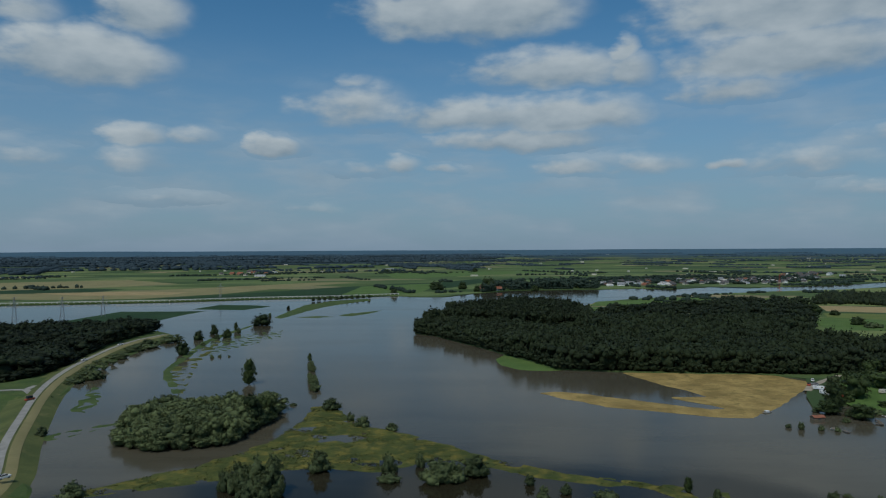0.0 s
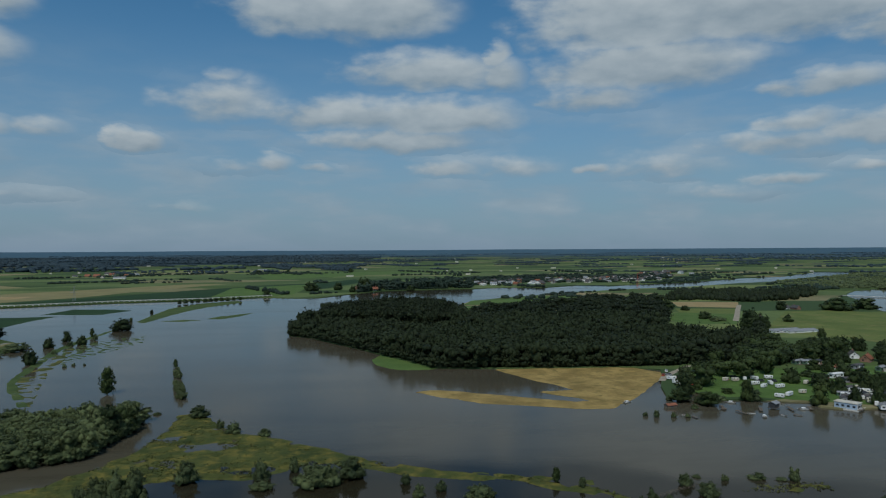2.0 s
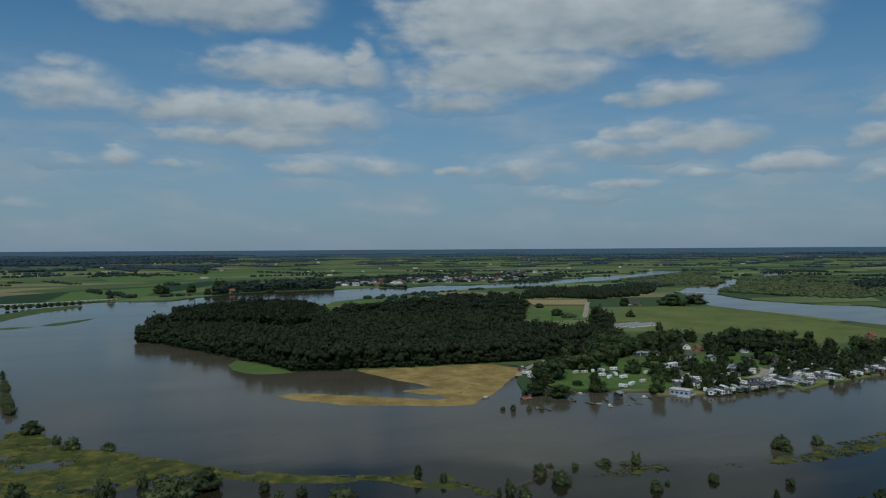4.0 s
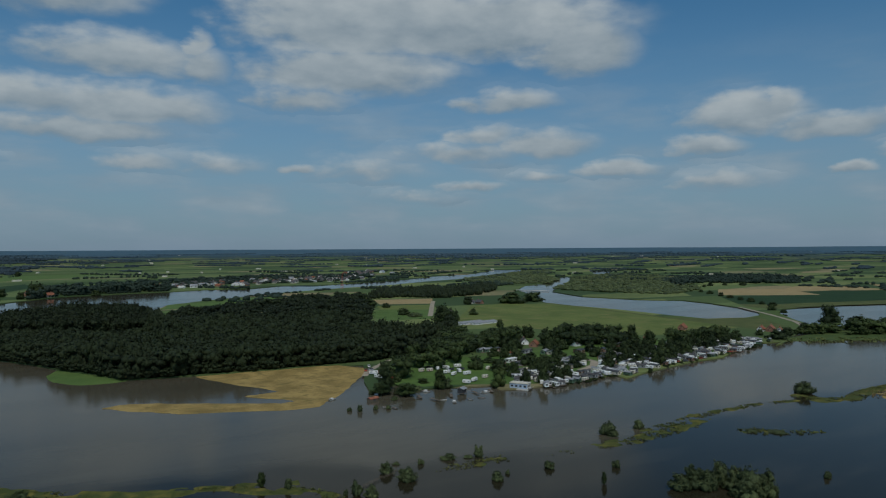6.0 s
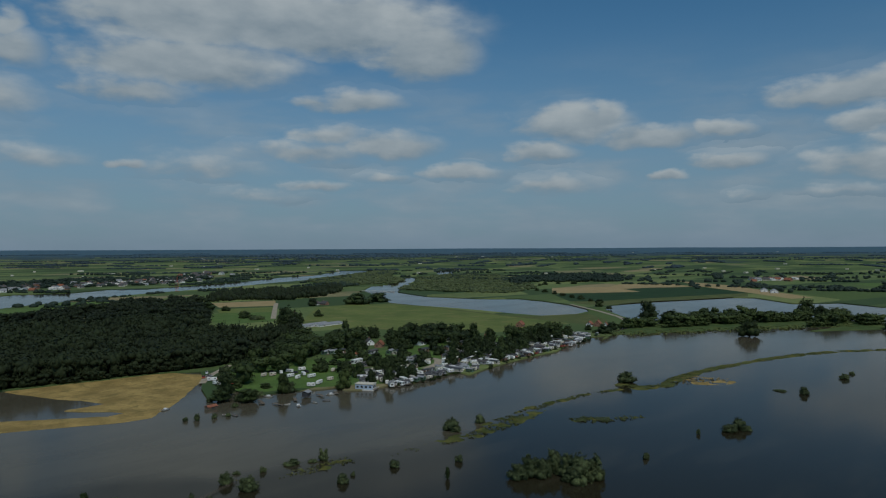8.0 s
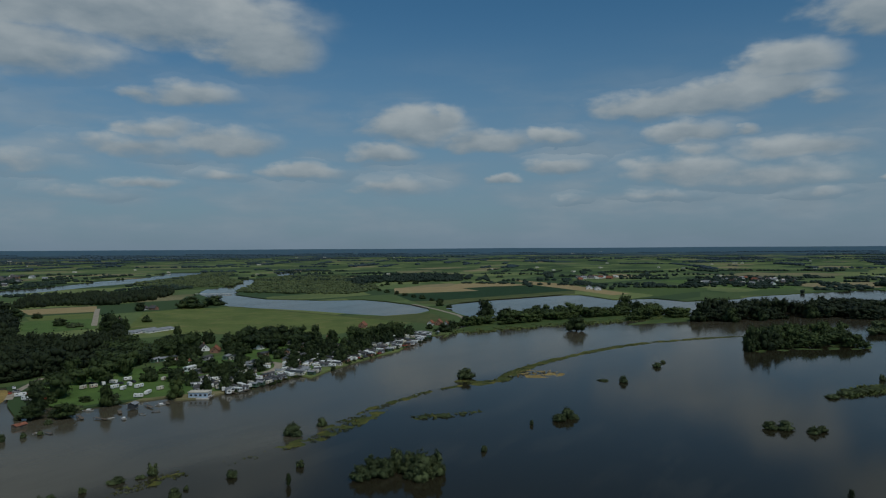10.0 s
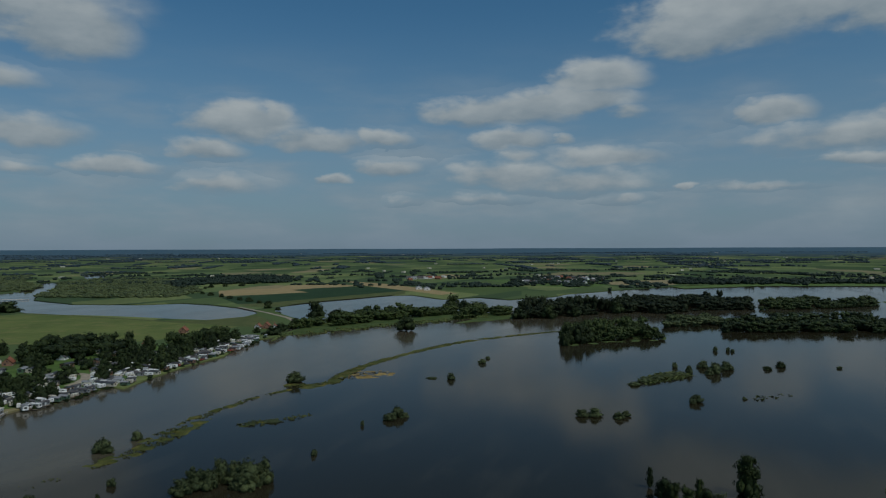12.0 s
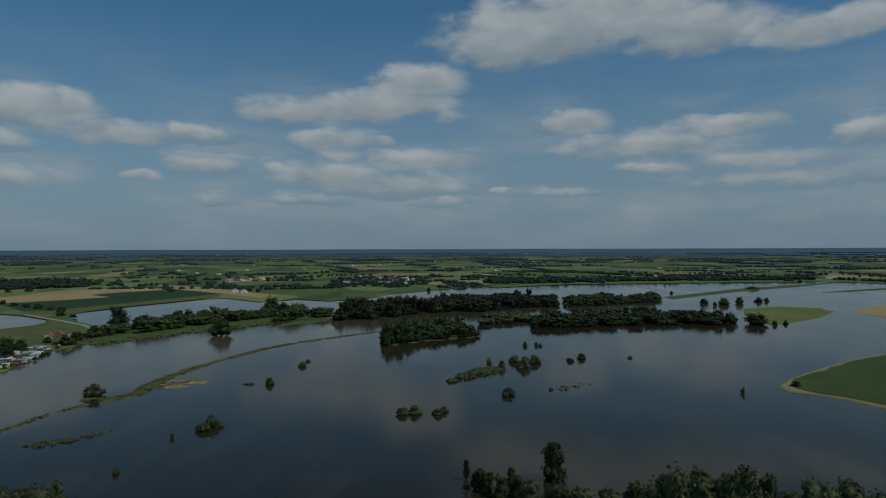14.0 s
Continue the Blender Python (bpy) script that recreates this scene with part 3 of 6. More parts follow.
# water: one sheet, with the silt of the current told point by point
LEVEE = ([(-182, 228), (-128, 230), (-94, 239), (-68, 251), (-40, 268), (-15, 281), (3, 276), (18, 270), (37, 265), (57, 255), (73, 247)]
         + [(91, 251), (105, 244), (118, 233), (122, 219), (147, 217), (166, 213), (202, 200), (226, 197), (254, 202), (291, 204), (328, 203), (366, 202), (414, 191), (499, 185)]
         + [(495, 177), (562, 161), (623, 126), (667, 83), (695, 35), (803, -41), (940, -147)])
rr = np.concatenate([[0.0], np.geomspace(60, 2900, 150)])
aa = np.radians(np.linspace(0, 360, 361)[:-1])
wx, wy = np.outer(rr, np.sin(aa)).ravel(), np.outer(rr, np.cos(aa)).ravel()
la = np.array([math.degrees(math.atan2(x, y)) for x, y in LEVEE])
lr = np.array([math.hypot(x, y) for x, y in LEVEE])
order = np.argsort(la)
wa, wr = np.degrees(np.arctan2(wx, wy)), np.hypot(wx, wy)
edge_r = np.interp(wa, la[order], lr[order])
silt = np.clip((wr - edge_r) / (0.03 * edge_r) * 0.5 + 0.5, 0, 1)
silt = silt * (1 - 0.55 * np.clip((wr - 620) / 300, 0, 1))
nr, na = len(rr), len(aa)
k = np.arange(nr - 1)[:, None] * na
i = np.arange(na)[None, :]
j = (i + 1) % na
wf = np.stack([k + i, k + j, k + na + j, k + na + i], -1).reshape(-1, 4)[:, ::-1]
wme = mesh("water", np.column_stack([wx, wy, np.zeros(len(wx))]), wf, WATER)
wme.attributes.new("silt", "FLOAT", "POINT").data.foreach_set("value", silt.astype(np.float32))
setting("water", wme, "calm brown flood water over river and meadows", "water")

# ---------------------------------------------------------------- islands, banks and fields
land("peninsula", [(53, 389), (61, 391), (79, 383), (95, 371), (114, 359), (132, 346), (142, 346), (138, 358), (125, 373), (145, 375), (141, 389), (130, 407), (122, 432), (116, 450), (151, 448), (208, 437), (219, 415), (191, 378), (171, 355), (158, 341), (146, 329), (127, 334), (106, 343), (85, 354), (65, 374)],
     DRY, "flat spit of dry golden grass in the flood", z=0.35, wave=0.28, step=5.0, rough=2.0, size=30)
land("shore_meadow", [(39, 511), (47, 531), (62, 504), (75, 479), (77, 462), (64, 461), (52, 465), (41, 485)], BRIGHT, "low green meadow at the edge of the wood", z=0.3, wave=0.1, step=6)
land("marsh_meadow", [(-67, 356), (-61, 358), (-48, 339), (-38, 317), (-24, 310), (-0, 286), (18, 267), (36, 253), (54, 243), (61, 238), (56, 235), (34, 244), (19, 255), (3, 265), (-10, 263), (-20, 252), (-38, 254), (-50, 255), (-59, 255), (-73, 246), (-87, 240), (-102, 234), (-118, 229), (-129, 228), (-114, 240), (-101, 252), (-92, 259), (-85, 270), (-79, 280), (-73, 294), (-70, 311), (-66, 332)],
     MARSH, "half-drowned yellow-green marsh meadow", z=0.13, wave=0.24, step=2.6, rough=2.2, size=16)
land("drowned_levee", [(54, 243), (66, 237), (78, 231), (92, 226)], MARSH, "grassy levee just above the water", z=0.05, wave=0.25, step=2.5, rough=1.5, size=9, strip=[4, 5, 5, 3])
land("drowned_levee_1", [(62, 239), (72, 232), (81, 224), (88, 219), (94, 211), (99, 204)], MARSH, "grassy levee just above the water", z=0.05, wave=0.25, step=2.5, rough=1.5, size=9, strip=[3, 5, 6, 7, 6, 3])
land("drowned_levee_2", [(131, 215), (143, 211), (150, 207), (159, 208), (168, 205)], MARSH, "broken grassy levee, mostly under water", z=-0.08, wave=0.3, step=2.5, rough=2.0, size=7, strip=[4, 6, 4, 5, 3])
land("drowned_levee_3", [(200, 199), (213, 198), (226, 196), (246, 196), (266, 198), (285, 200)], MARSH, "broken grassy levee, mostly under water", z=-0.02, wave=0.3, step=2.5, rough=2.0, size=8, strip=[4, 7, 9, 8, 8, 3])
land("drowned_levee_4", [(242, 204), (260, 203), (284, 206), (303, 206), (330, 204), (356, 198)], MARSH, "grassy levee just above the water", z=0.03, wave=0.26, step=2.5, rough=1.6, size=8, strip=[2, 5, 6, 4, 4, 3])
land("drowned_levee_5", [(367, 206), (366, 191), (381, 183), (404, 187), (444, 187), (466, 184), (498, 178), (530, 170), (562, 161), (595, 145), (623, 126), (649, 106), (675, 84)], MARSH, "long grassy levee between river and flood", z=0.10, wave=0.25, step=2.5, rough=1.8, size=10, strip=[6, 11, 7, 7, 6, 6, 6, 7, 7, 7, 8, 6, 4])
land("weed_bed", [(408, 188), (422, 182), (427, 164), (417, 155), (400, 165), (395, 178)], DRY, "thin dry reeds in shallow flood water", z=0.0, wave=0.2, step=3.0, rough=2.0, size=7)
land("weed_bed_1", [(277, 181), (288, 178), (291, 169), (302, 164), (306, 155), (293, 159), (281, 166), (275, 175)], MARSH, "tops of weeds in dark flood water", z=-0.14, wave=0.3, step=2.5, rough=1.5, size=6)
land("weed_bed_2", [(-177, 450), (-190, 495), (-197, 550), (-204, 607), (-201, 630), (-187, 559), (-179, 508), (-165, 456), (-152, 412), (-148, 393), (-152, 393)], MARSH, "drowned grass bank along a ditch", z=-0.02, wave=0.3, step=3.0, rough=2.0, size=9)
land("weed_bed_3", [(-206, 615), (-199, 655), (-180, 681), (-163, 704), (-153, 649), (-163, 598), (-175, 559), (-180, 535)], BANK, "drowned pasture with grass showing", z=-0.06, wave=0.3, step=2.5, rough=2.5, size=5)
land("weed_bed_4", [(-187, 351), (-201, 389), (-207, 414), (-200, 405), (-186, 374), (-180, 348)], BANK, "drowned grass at the foot of the dike", z=0.04, wave=0.3, step=3.0, rough=2.0, size=7)
land("weed_bed_5", [(-177, 301), (-171, 307), (-163, 317), (-154, 327), (-151, 323), (-158, 311), (-164, 300), (-171, 291)], BANK, "drowned grass bank", z=-0.04, wave=0.3, step=2.5, rough=1.5, size=6)
land("ditch_bank", [(-151, 393), (-172, 436), (-185, 465), (-191, 495), (-196, 530), (-202, 566), (-210, 615), (-210, 664), (-209, 706), (-206, 748), (-199, 777)], BANK, "narrow green bank along a drowned ditch", z=0.12, wave=0.18, step=3.0, rough=1.0, size=9, strip=[4, 4, 4, 5, 6, 5, 6, 6, 5, 4, 3])
land("drowned_field", [(-439, 789), (-438, 871), (-432, 935), (-366, 931), (-321, 937), (-328, 887), (-333, 796), (-350, 755), (-387, 752)], CROP, "dark green field standing in flood water", z=0.1, wave=0.08, step=8, rough=2)
land("drowned_field_1", [(-348, 965), (-335, 1044), (-276, 1030), (-249, 1007), (-274, 951)], CROP, "dark green field standing in flood water", z=0.1, wave=0.08, step=8, rough=2)
land("grass_bar", [(-203, 843), (-205, 921), (-204, 1025), (-176, 1114), (-127, 1163), (-118, 1123), (-156, 1043), (-178, 955), (-187, 872), (-195, 829)], BANK, "long grassy bank in the flood", z=0.2, wave=0.15, step=6, rough=2)
land("grass_bar_1", [(-177, 842), (-156, 855), (-134, 846), (-152, 833)], BANK, "low grass bar in the river", z=0.1, wave=0.1, step=5, rough=1.5)
land("grass_bar_2", [(-130, 861), (-119, 891), (-103, 906), (-83, 931), (-96, 882), (-114, 853)], BANK, "low grass bar in the river", z=0.1, wave=0.1, step=5, rough=1.5)
land("dike_land", [(-136, 226), (-167, 280), (-179, 305), (-208, 368), (-227, 427), (-238, 473), (-242, 510), (-247, 568), (-247, 609), (-246, 640), (-266, 675), (-316, 727), (-378, 757), (-425, 742), (-486, 762), (-614, 768), (-356, 393), (-206, 227)], BANK, "grassy land behind the river dike", z=0.6, wave=0.15, step=8, rough=2)
land("willow_bank", [(570, 350), (583, 322), (634, 291), (691, 259), (742, 223), (795, 185), (720, 200), (783, 152), (840, 150), (850, 207), (840, 255), (801, 293), (755, 333), (653, 341), (568, 332)], BANK, "green river bank under willows", z=0.5, wave=0.15, step=7, rough=2)
land("wooded_island", [(590, 71), (578, 59), (607, 31), (631, -12), (671, -15), (714, 11), (713, 62), (658, 82)], BANK, "small wooded island in the flood", z=-0.02, wave=0.2, step=4, size=8)
land("field_island", [(409, -183), (431, -198), (458, -225), (500, -269), (526, -302), (543, -335), (501, -347), (314, -218), (355, -210), (373, -201), (387, -190), (393, -181)], HAY, "raised field ringed by dry grass and flood water", z=0.45, wave=0.06, step=6, rough=1.0)
plot("field_20", [(410, -186), (431, -201), (457, -228), (498, -272), (523, -304), (539, -334), (496, -343), (318, -220), (358, -212), (376, -203), (390, -191)], BEET, "dark green field ringed by flood water", 0.62, 5.0, 1.6)
land("field_island_1", [(932, -368), (968, -430), (940, -469), (890, -461), (817, -408), (756, -347), (733, -317), (767, -319), (845, -335)], PASTURE, "bright green field in the flood", z=0.4, wave=0.05, step=8)
land("field_island_2", [(906, -493), (986, -583), (995, -652), (831, -544), (817, -483), (859, -483)], STUBBLE, "dry field at the flood's edge", z=0.4, wave=0.05, step=8)
land("far_bar", [(1161, -327), (1247, -406), (1384, -527), (1529, -703), (1679, -904), (1462, -684), (1328, -527), (1187, -396), (1109, -326)], BANK, "narrow grass dike across the flood", z=0.3, step=12)
land("far_bar_1", [(1275, -641), (1342, -723), (1416, -838), (1359, -804), (1290, -695)], BANK, "narrow grass dike across the flood", z=0.3, step=12)
land("scrub_island", [(922, 1151), (948, 1120), (1121, 1207), (1248, 1317), (1352, 1474), (1312, 1570), (1158, 1487), (1013, 1358), (918, 1196)], BANK, "scrubby river island", z=0.9, step=14)

plot("field_1", [(518, 961), (608, 930), (552, 844), (483, 878)], STUBBLE, "pale stubble field", 0.86)
plot("field_2", [(466, 855), (539, 829), (500, 767), (440, 797)], PASTURE, "yellowing pasture", 0.86)
plot("field_3", [(400, 780), (440, 797), (495, 760), (431, 663), (377, 677)], BRIGHT, "bright green pasture", 0.87)
plot("field_4", [(575, 781), (636, 783), (668, 745), (676, 662), (652, 551), (641, 459), (639, 407), (597, 406), (514, 414), (472, 448), (459, 512), (439, 557), (434, 619)], PASTURE, "broad green pasture beside the campsite", 0.86)
plot("field_5", [(683, 775), (676, 662), (652, 551), (636, 456), (626, 381), (673, 385), (736, 452), (677, 477), (652, 508), (676, 621), (692, 748)], ROUGH, "rough grass along the flooded channel", 0.88)
plot("field_6", [(994, 676), (885, 575), (910, 545), (1004, 517), (1118, 483), (1246, 444), (1314, 512), (1370, 580), (1299, 648), (1219, 669), (1160, 602), (1083, 649)], CROP, "dark green maize field", 0.90)
plot("field_22", [(885, 575), (853, 540), (846, 500), (918, 488), (973, 477), (1003, 465), (1157, 413), (1246, 444), (1118, 483), (1004, 517), (910, 545)], ROUGH, "rough olive grass beside the flooded channel", 0.88)
plot("field_8", [(1395, 591), (1244, 437), (1146, 344), (1193, 325), (1327, 437), (1472, 564), (1598, 733)], STUBBLE, "sandy field track and stubble", 0.87)
plot("field_9", [(-505, 1165), (-397, 1273), (-267, 1465), (-126, 1644), (-0, 1746), (104, 1940), (107, 1734), (19, 1481), (-99, 1298), (-183, 1225), (-324, 1192)], CROP, "long dark green beet field", 0.87)
plot("field_10", [(-814, 1188), (-646, 1162), (-512, 1178), (-408, 1307), (-345, 1494), (-207, 1770), (-319, 1752), (-466, 1576), (-614, 1416), (-786, 1374), (-939, 1369)], HAY, "long dry hay field", 0.86)
plot("field_11", [(-1040, 1517), (-858, 1544), (-680, 1483), (-693, 1366), (-845, 1326), (-939, 1369)], CROP, "dark ploughed strip", 0.89)
plot("field_12", [(-181, 1547), (-0, 1686), (-47, 1293), (-95, 1233), (-183, 1225)], BRIGHT, "light green crop beside the river", 0.9)
plot("field_13", [(-135, 1971), (135, 2198), (460, 2622), (737, 3546), (319, 3393), (-56, 2872), (-199, 2353)], BRIGHT, "light green fields", 0.86)
plot("field_14", [(156, 934), (214, 958), (212, 921), (178, 858), (152, 867)], BRIGHT, "bright clearing beside the wood", 0.88)
plot("field_15", [(1699, 399), (1500, 255), (1409, 143), (1516, 77), (1742, 177), (1834, 298)], BRIGHT, "green fields in front of the village", 0.87)
plot("field_16", [(1502, -43), (1674, -237), (1722, -520), (1740, -855), (1682, -826), (1568, -222), (1435, -65)], BRIGHT, "grass dike at the flood's edge", 0.9)
plot("field_17", [(1026, 702), (1083, 649), (1160, 602), (1219, 664), (1390, 600), (1454, 688), (1375, 766), (1267, 727), (1162, 795)], STUBBLE, "sandy stubble field", 0.86)
plot("campsite_lawn", [(204, 363), (205, 340), (230, 334), (252, 320), (274, 306), (310, 304), (363, 307), (434, 316), (496, 327), (562, 345), (563, 371), (501, 390), (444, 408), (379, 410), (329, 405), (294, 413), (262, 413), (235, 411)], LAWN, "worn campsite lawn", 0.89)
plot("field_21", [(-501, 730), (-468, 734), (-416, 726), (-372, 740), (-384, 763), (-431, 754), (-486, 762), (-520, 758)], HAY, "strip of pale stubble behind the wood", 0.9)
plot("field_23", [(-1208, 1805), (-882, 1959), (-642, 1704), (-810, 1502), (-961, 1436)], HAY, "broad brownish hay meadow", 0.93)
plot("field_24", [(-791, 1345), (-657, 1386), (-493, 1351), (-505, 1284), (-652, 1266)], STUBBLE, "pale strip of bare stubble", 0.95)
plot("field_18", [(415, 1071), (534, 1118), (594, 1128), (511, 1050), (417, 1016)], PASTURE, "rough pasture by the river", 0.88)
plot("field_19", [(202, 978), (236, 1058), (303, 1086), (381, 1129), (453, 1183), (425, 1097), (351, 1041), (271, 974)], BRIGHT, "green river pasture", 0.88)
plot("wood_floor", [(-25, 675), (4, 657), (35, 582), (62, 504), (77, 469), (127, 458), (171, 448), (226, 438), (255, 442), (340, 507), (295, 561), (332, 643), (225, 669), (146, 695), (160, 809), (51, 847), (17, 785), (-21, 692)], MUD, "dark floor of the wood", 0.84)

# ---------------------------------------------------------------- foliage


def ico(level=0):
    bm = bmesh.new()
    bmesh.ops.create_icosphere(bm, subdivisions=level + 1, radius=1)
    v = np.array([tuple(q.co) for q in bm.verts])
    f = np.array([[q.index for q in t.verts] for t in bm.faces])
    bm.free()
    return v, f


ICO = ico(0)


def ring(r, n, far, low, high, w0, w1, h0, h1):
    """Lobes set round the middle of a crown at uneven distances."""
    q = r.uniform(0, 6.283) + np.arange(n) * 6.283 / n + r.normal(size=n) * 0.3
    return [(math.cos(a) * far * r.uniform(0.75, 1.1), math.sin(a) * far * r.uniform(0.75, 1.1), r.uniform(low, high), r.uniform(w0, w1), r.uniform(h0, h1)) for a in q]


def lobes_of(shape, r):
    """The masses that a crown is made of: x, y, z of the middle, half width, half height."""
    if shape == "tall":
        return [(r.uniform(-.05, .05), r.uniform(-.05, .05), z, w, h) for z, w, h in ((0.16, 0.40, 0.2), (0.4, 0.42, 0.25), (0.62, 0.36, 0.22), (0.8, 0.24, 0.18))] + ring(r, 3, 0.24, 0.3, 0.6, 0.18, 0.24, 0.12, 0.2)
    if shape == "low":
        return ring(r, 5, 0.27, 0.05, 0.25, 0.2, 0.28, 0.35, 0.6) + [(0, 0, 0.25, 0.34, 0.6)]
    if shape == "belt":
        return [(s * r.uniform(.14, .24), r.uniform(-.15, .15), r.uniform(0.2, 0.35), r.uniform(0.26, 0.36), r.uniform(0.4, 0.62)) for s in (-1, 1)]
    if shape == "mass":
        return [(0, 0, 0.3, 0.42, 0.55)]
    if shape == "pine":
        return ring(r, 3, 0.14, 0.62, 0.86, 0.24, 0.32, 0.1, 0.15)
    if shape == "dome":
        return [(0, 0, 0.36, 0.38, 0.42)] + ring(r, 4, 0.24, 0.55, 0.74, 0.22, 0.30, 0.17, 0.25)
    if shape == "bush":
        return [(r.uniform(-.06, .06), r.uniform(-.06, .06), 0.30, 0.36, 0.60)] + ring(r, 5, 0.28, 0.08, 0.26, 0.20, 0.27, 0.28, 0.42) + ring(r, 3, 0.17, 0.4, 0.66, 0.17, 0.24, 0.2, 0.28)
    return [(0, 0, 0.42, 0.36, 0.46)] + ring(r, 6, 0.25, 0.08, 0.26, 0.20, 0.27, 0.2, 0.32) + ring(r, 4, 0.2, 0.5, 0.78, 0.18, 0.26, 0.15, 0.24)


def crown(seed, clumps, leaves, shape="round", leaf=0.07, core=0.76):
    """A crown in a unit box standing on z = 0: uneven lobes, closed by dark cores, their skins set with clumps of leaf sprays."""
    r = np.random.default_rng(seed)
    vs, fs, n = [], [], 0
    lobes = lobes_of(shape, r)
    v, f = ICO
    for x, y, z, w, h in lobes:
        vs.append(np.array([x, y, z]) + v * r.uniform(0.78, 1.12, (len(v), 1)) * (w * core, w * core, h * core))
        fs.append(f + n)
        n += len(v)
    size = np.array([q[3] ** 2 + q[3] * q[4] for q in lobes])
    pick = r.choice(len(lobes), clumps, p=size / size.sum())
    rad0 = 0.11 * (30 / max(clumps, 9)) ** 0.4
    for c in range(clumps):
        x, y, z, w, h = lobes[pick[c]]
        d = r.normal(size=3)
        d /= np.linalg.norm(d)
        if d[2] < -0.3 and shape != "pine":
            d[2] = -d[2] * r.uniform(0.0, 0.6)
        mid = np.array([x, y, z]) + d * (w, w, h) * r.uniform(0.78, 1.06)
        mid[2] = max(mid[2], 0.03)
        rad = rad0 * r.uniform(0.6, 1.3)
        e = r.normal(size=(leaves, 3))
        e /= np.linalg.norm(e, axis=1)[:, None]
        p = mid + e * rad * r.uniform(0.2, 1.25, (leaves, 1))
        face = d * 0.8 + e * 0.6 + r.normal(size=(leaves, 3)) * 0.42
        t1 = np.cross(face, r.normal(size=(leaves, 3)))
        t1 /= np.linalg.norm(t1, axis=1)[:, None] + 1e-6
        t2 = np.cross(face, t1)
        t2 /= np.linalg.norm(t2, axis=1)[:, None] + 1e-6
        s = leaf * r.uniform(0.5, 1.2, (leaves, 1))
        lv = np.stack([p - t1 * s * 0.7, p + t1 * s * 0.7, p + t2 * s], 1).reshape(-1, 3)
        vs.append(lv)
        fs.append(np.arange(len(lv)).reshape(-1, 3) + n)
        n += len(lv)
    v = np.concatenate(vs)
    v[:, 2] = np.maximum(v[:, 2], -0.02)
    return v, np.concatenate(fs)


def stem(seed, top=0.6, r0=0.028, limbs=5):
    """A tapered trunk with limbs, in the same unit box."""
    rnd = random.Random(seed)
    bm = bmesh.new()
    rod((0, 0, -0.04), (0.01, 0, top * 0.55), r0, bm, 7, r0 * 0.7)
    rod((0.01, 0, top * 0.5), (rnd.uniform(-.03, .03), rnd.uniform(-.03, .03), top), r0 * 0.7, bm, 6, r0 * 0.3)
    for _ in range(limbs):
        a, z = rnd.uniform(0, 6.28), rnd.uniform(0.2, 0.5) * top / 0.6
        rod((0, 0, z), (math.cos(a) * 0.24, math.sin(a) * 0.24, z + 0.22), r0 * 0.45, bm, 5, r0 * 0.15)
    return bm


def tree_kind(name, seed, clumps, leaves, shape, leaf, mat, label, category):
    """A tree as a thing of unit size, kept far below the ground as the pattern for its copies."""
    ob = new(name)
    tagged(ob, label, category)
    part("trunk", stem(seed, 0.75 if shape == "pine" else 0.6), BARK, ob)
    v, f = crown(seed, clumps, leaves, shape, leaf)
    part("crown", mesh("crown", v, f, mat, smooth=True), mat, ob)
    return ob


ROUND = [tree_kind("tree", 10 + k, 130, 20, "round", 0.043, LEAF_TREE, "broad green tree in full leaf", "tree") for k in range(3)]
GROVE = [tree_kind("tree", 15 + k, 76, 15, "bush", 0.060, LEAF_DARK, "dark green tree in full leaf", "tree") for k in range(3)]
TALL = [tree_kind("tree", 20 + k, 140, 24, "tall", 0.038, LEAF_TREE, "tall slender tree in full leaf", "tree") for k in range(2)]
BUSH = [tree_kind("willow_bush", 30 + k, 140, 24, "bush", 0.040, LEAF_WILLOW, "grey-green willow bush standing in flood water", "bush") for k in range(3)]
LOW = [tree_kind("shrub", 40 + k, 110, 20, "low", 0.042, LEAF_WILLOW, "low spreading willow shrub in flood water", "shrub") for k in range(3)]
TUFT = [tree_kind("shrub", 50 + k, 60, 16, "bush", 0.064, LEAF_WILLOW, "small drowned shrub showing above the water", "shrub") for k in range(3)]
BANKSIDE = [tree_kind("bush", 55 + k, 50, 16, "bush", 0.07, LEAF_DARK, "dark green bush on the campsite bank", "bush") for k in range(2)]
used = set()


def stand(kinds, x, y, h, w, z=-0.1, group="", label=""):
    """A copy of one of the kinds at its true height and width."""
    k = kinds[int(RNG.integers(len(kinds)))]
    m = pose(x, y, z, 0, 0, RNG.uniform(0, 360))
    if k not in used:
        used.add(k)
        ob = k
        ob.matrix_basis = m @ Matrix.Diagonal((w, w, h, 1))
    else:
        s = Matrix.Diagonal((w / k.scale[0], w / k.scale[1], h / k.scale[2], 1))
        ob = copy_thing(k, m @ s)
    return tagged(ob, label, group=group)


def sow(rows, group, z=-0.1, leafy=False, label=""):
    for x, y, h, w in rows:
        if h > 1.6 * w:
            kinds = TALL
        elif h < 0.45 * w and h > 1.2:
            kinds = LOW
        elif w < 4.5:
            kinds = TUFT
        else:
            kinds = (GROVE if math.hypot(x, y) > 420 else ROUND) if leafy else BUSH
        stand(kinds, x, y, h * 1.05, w * 1.12, z, group, label)


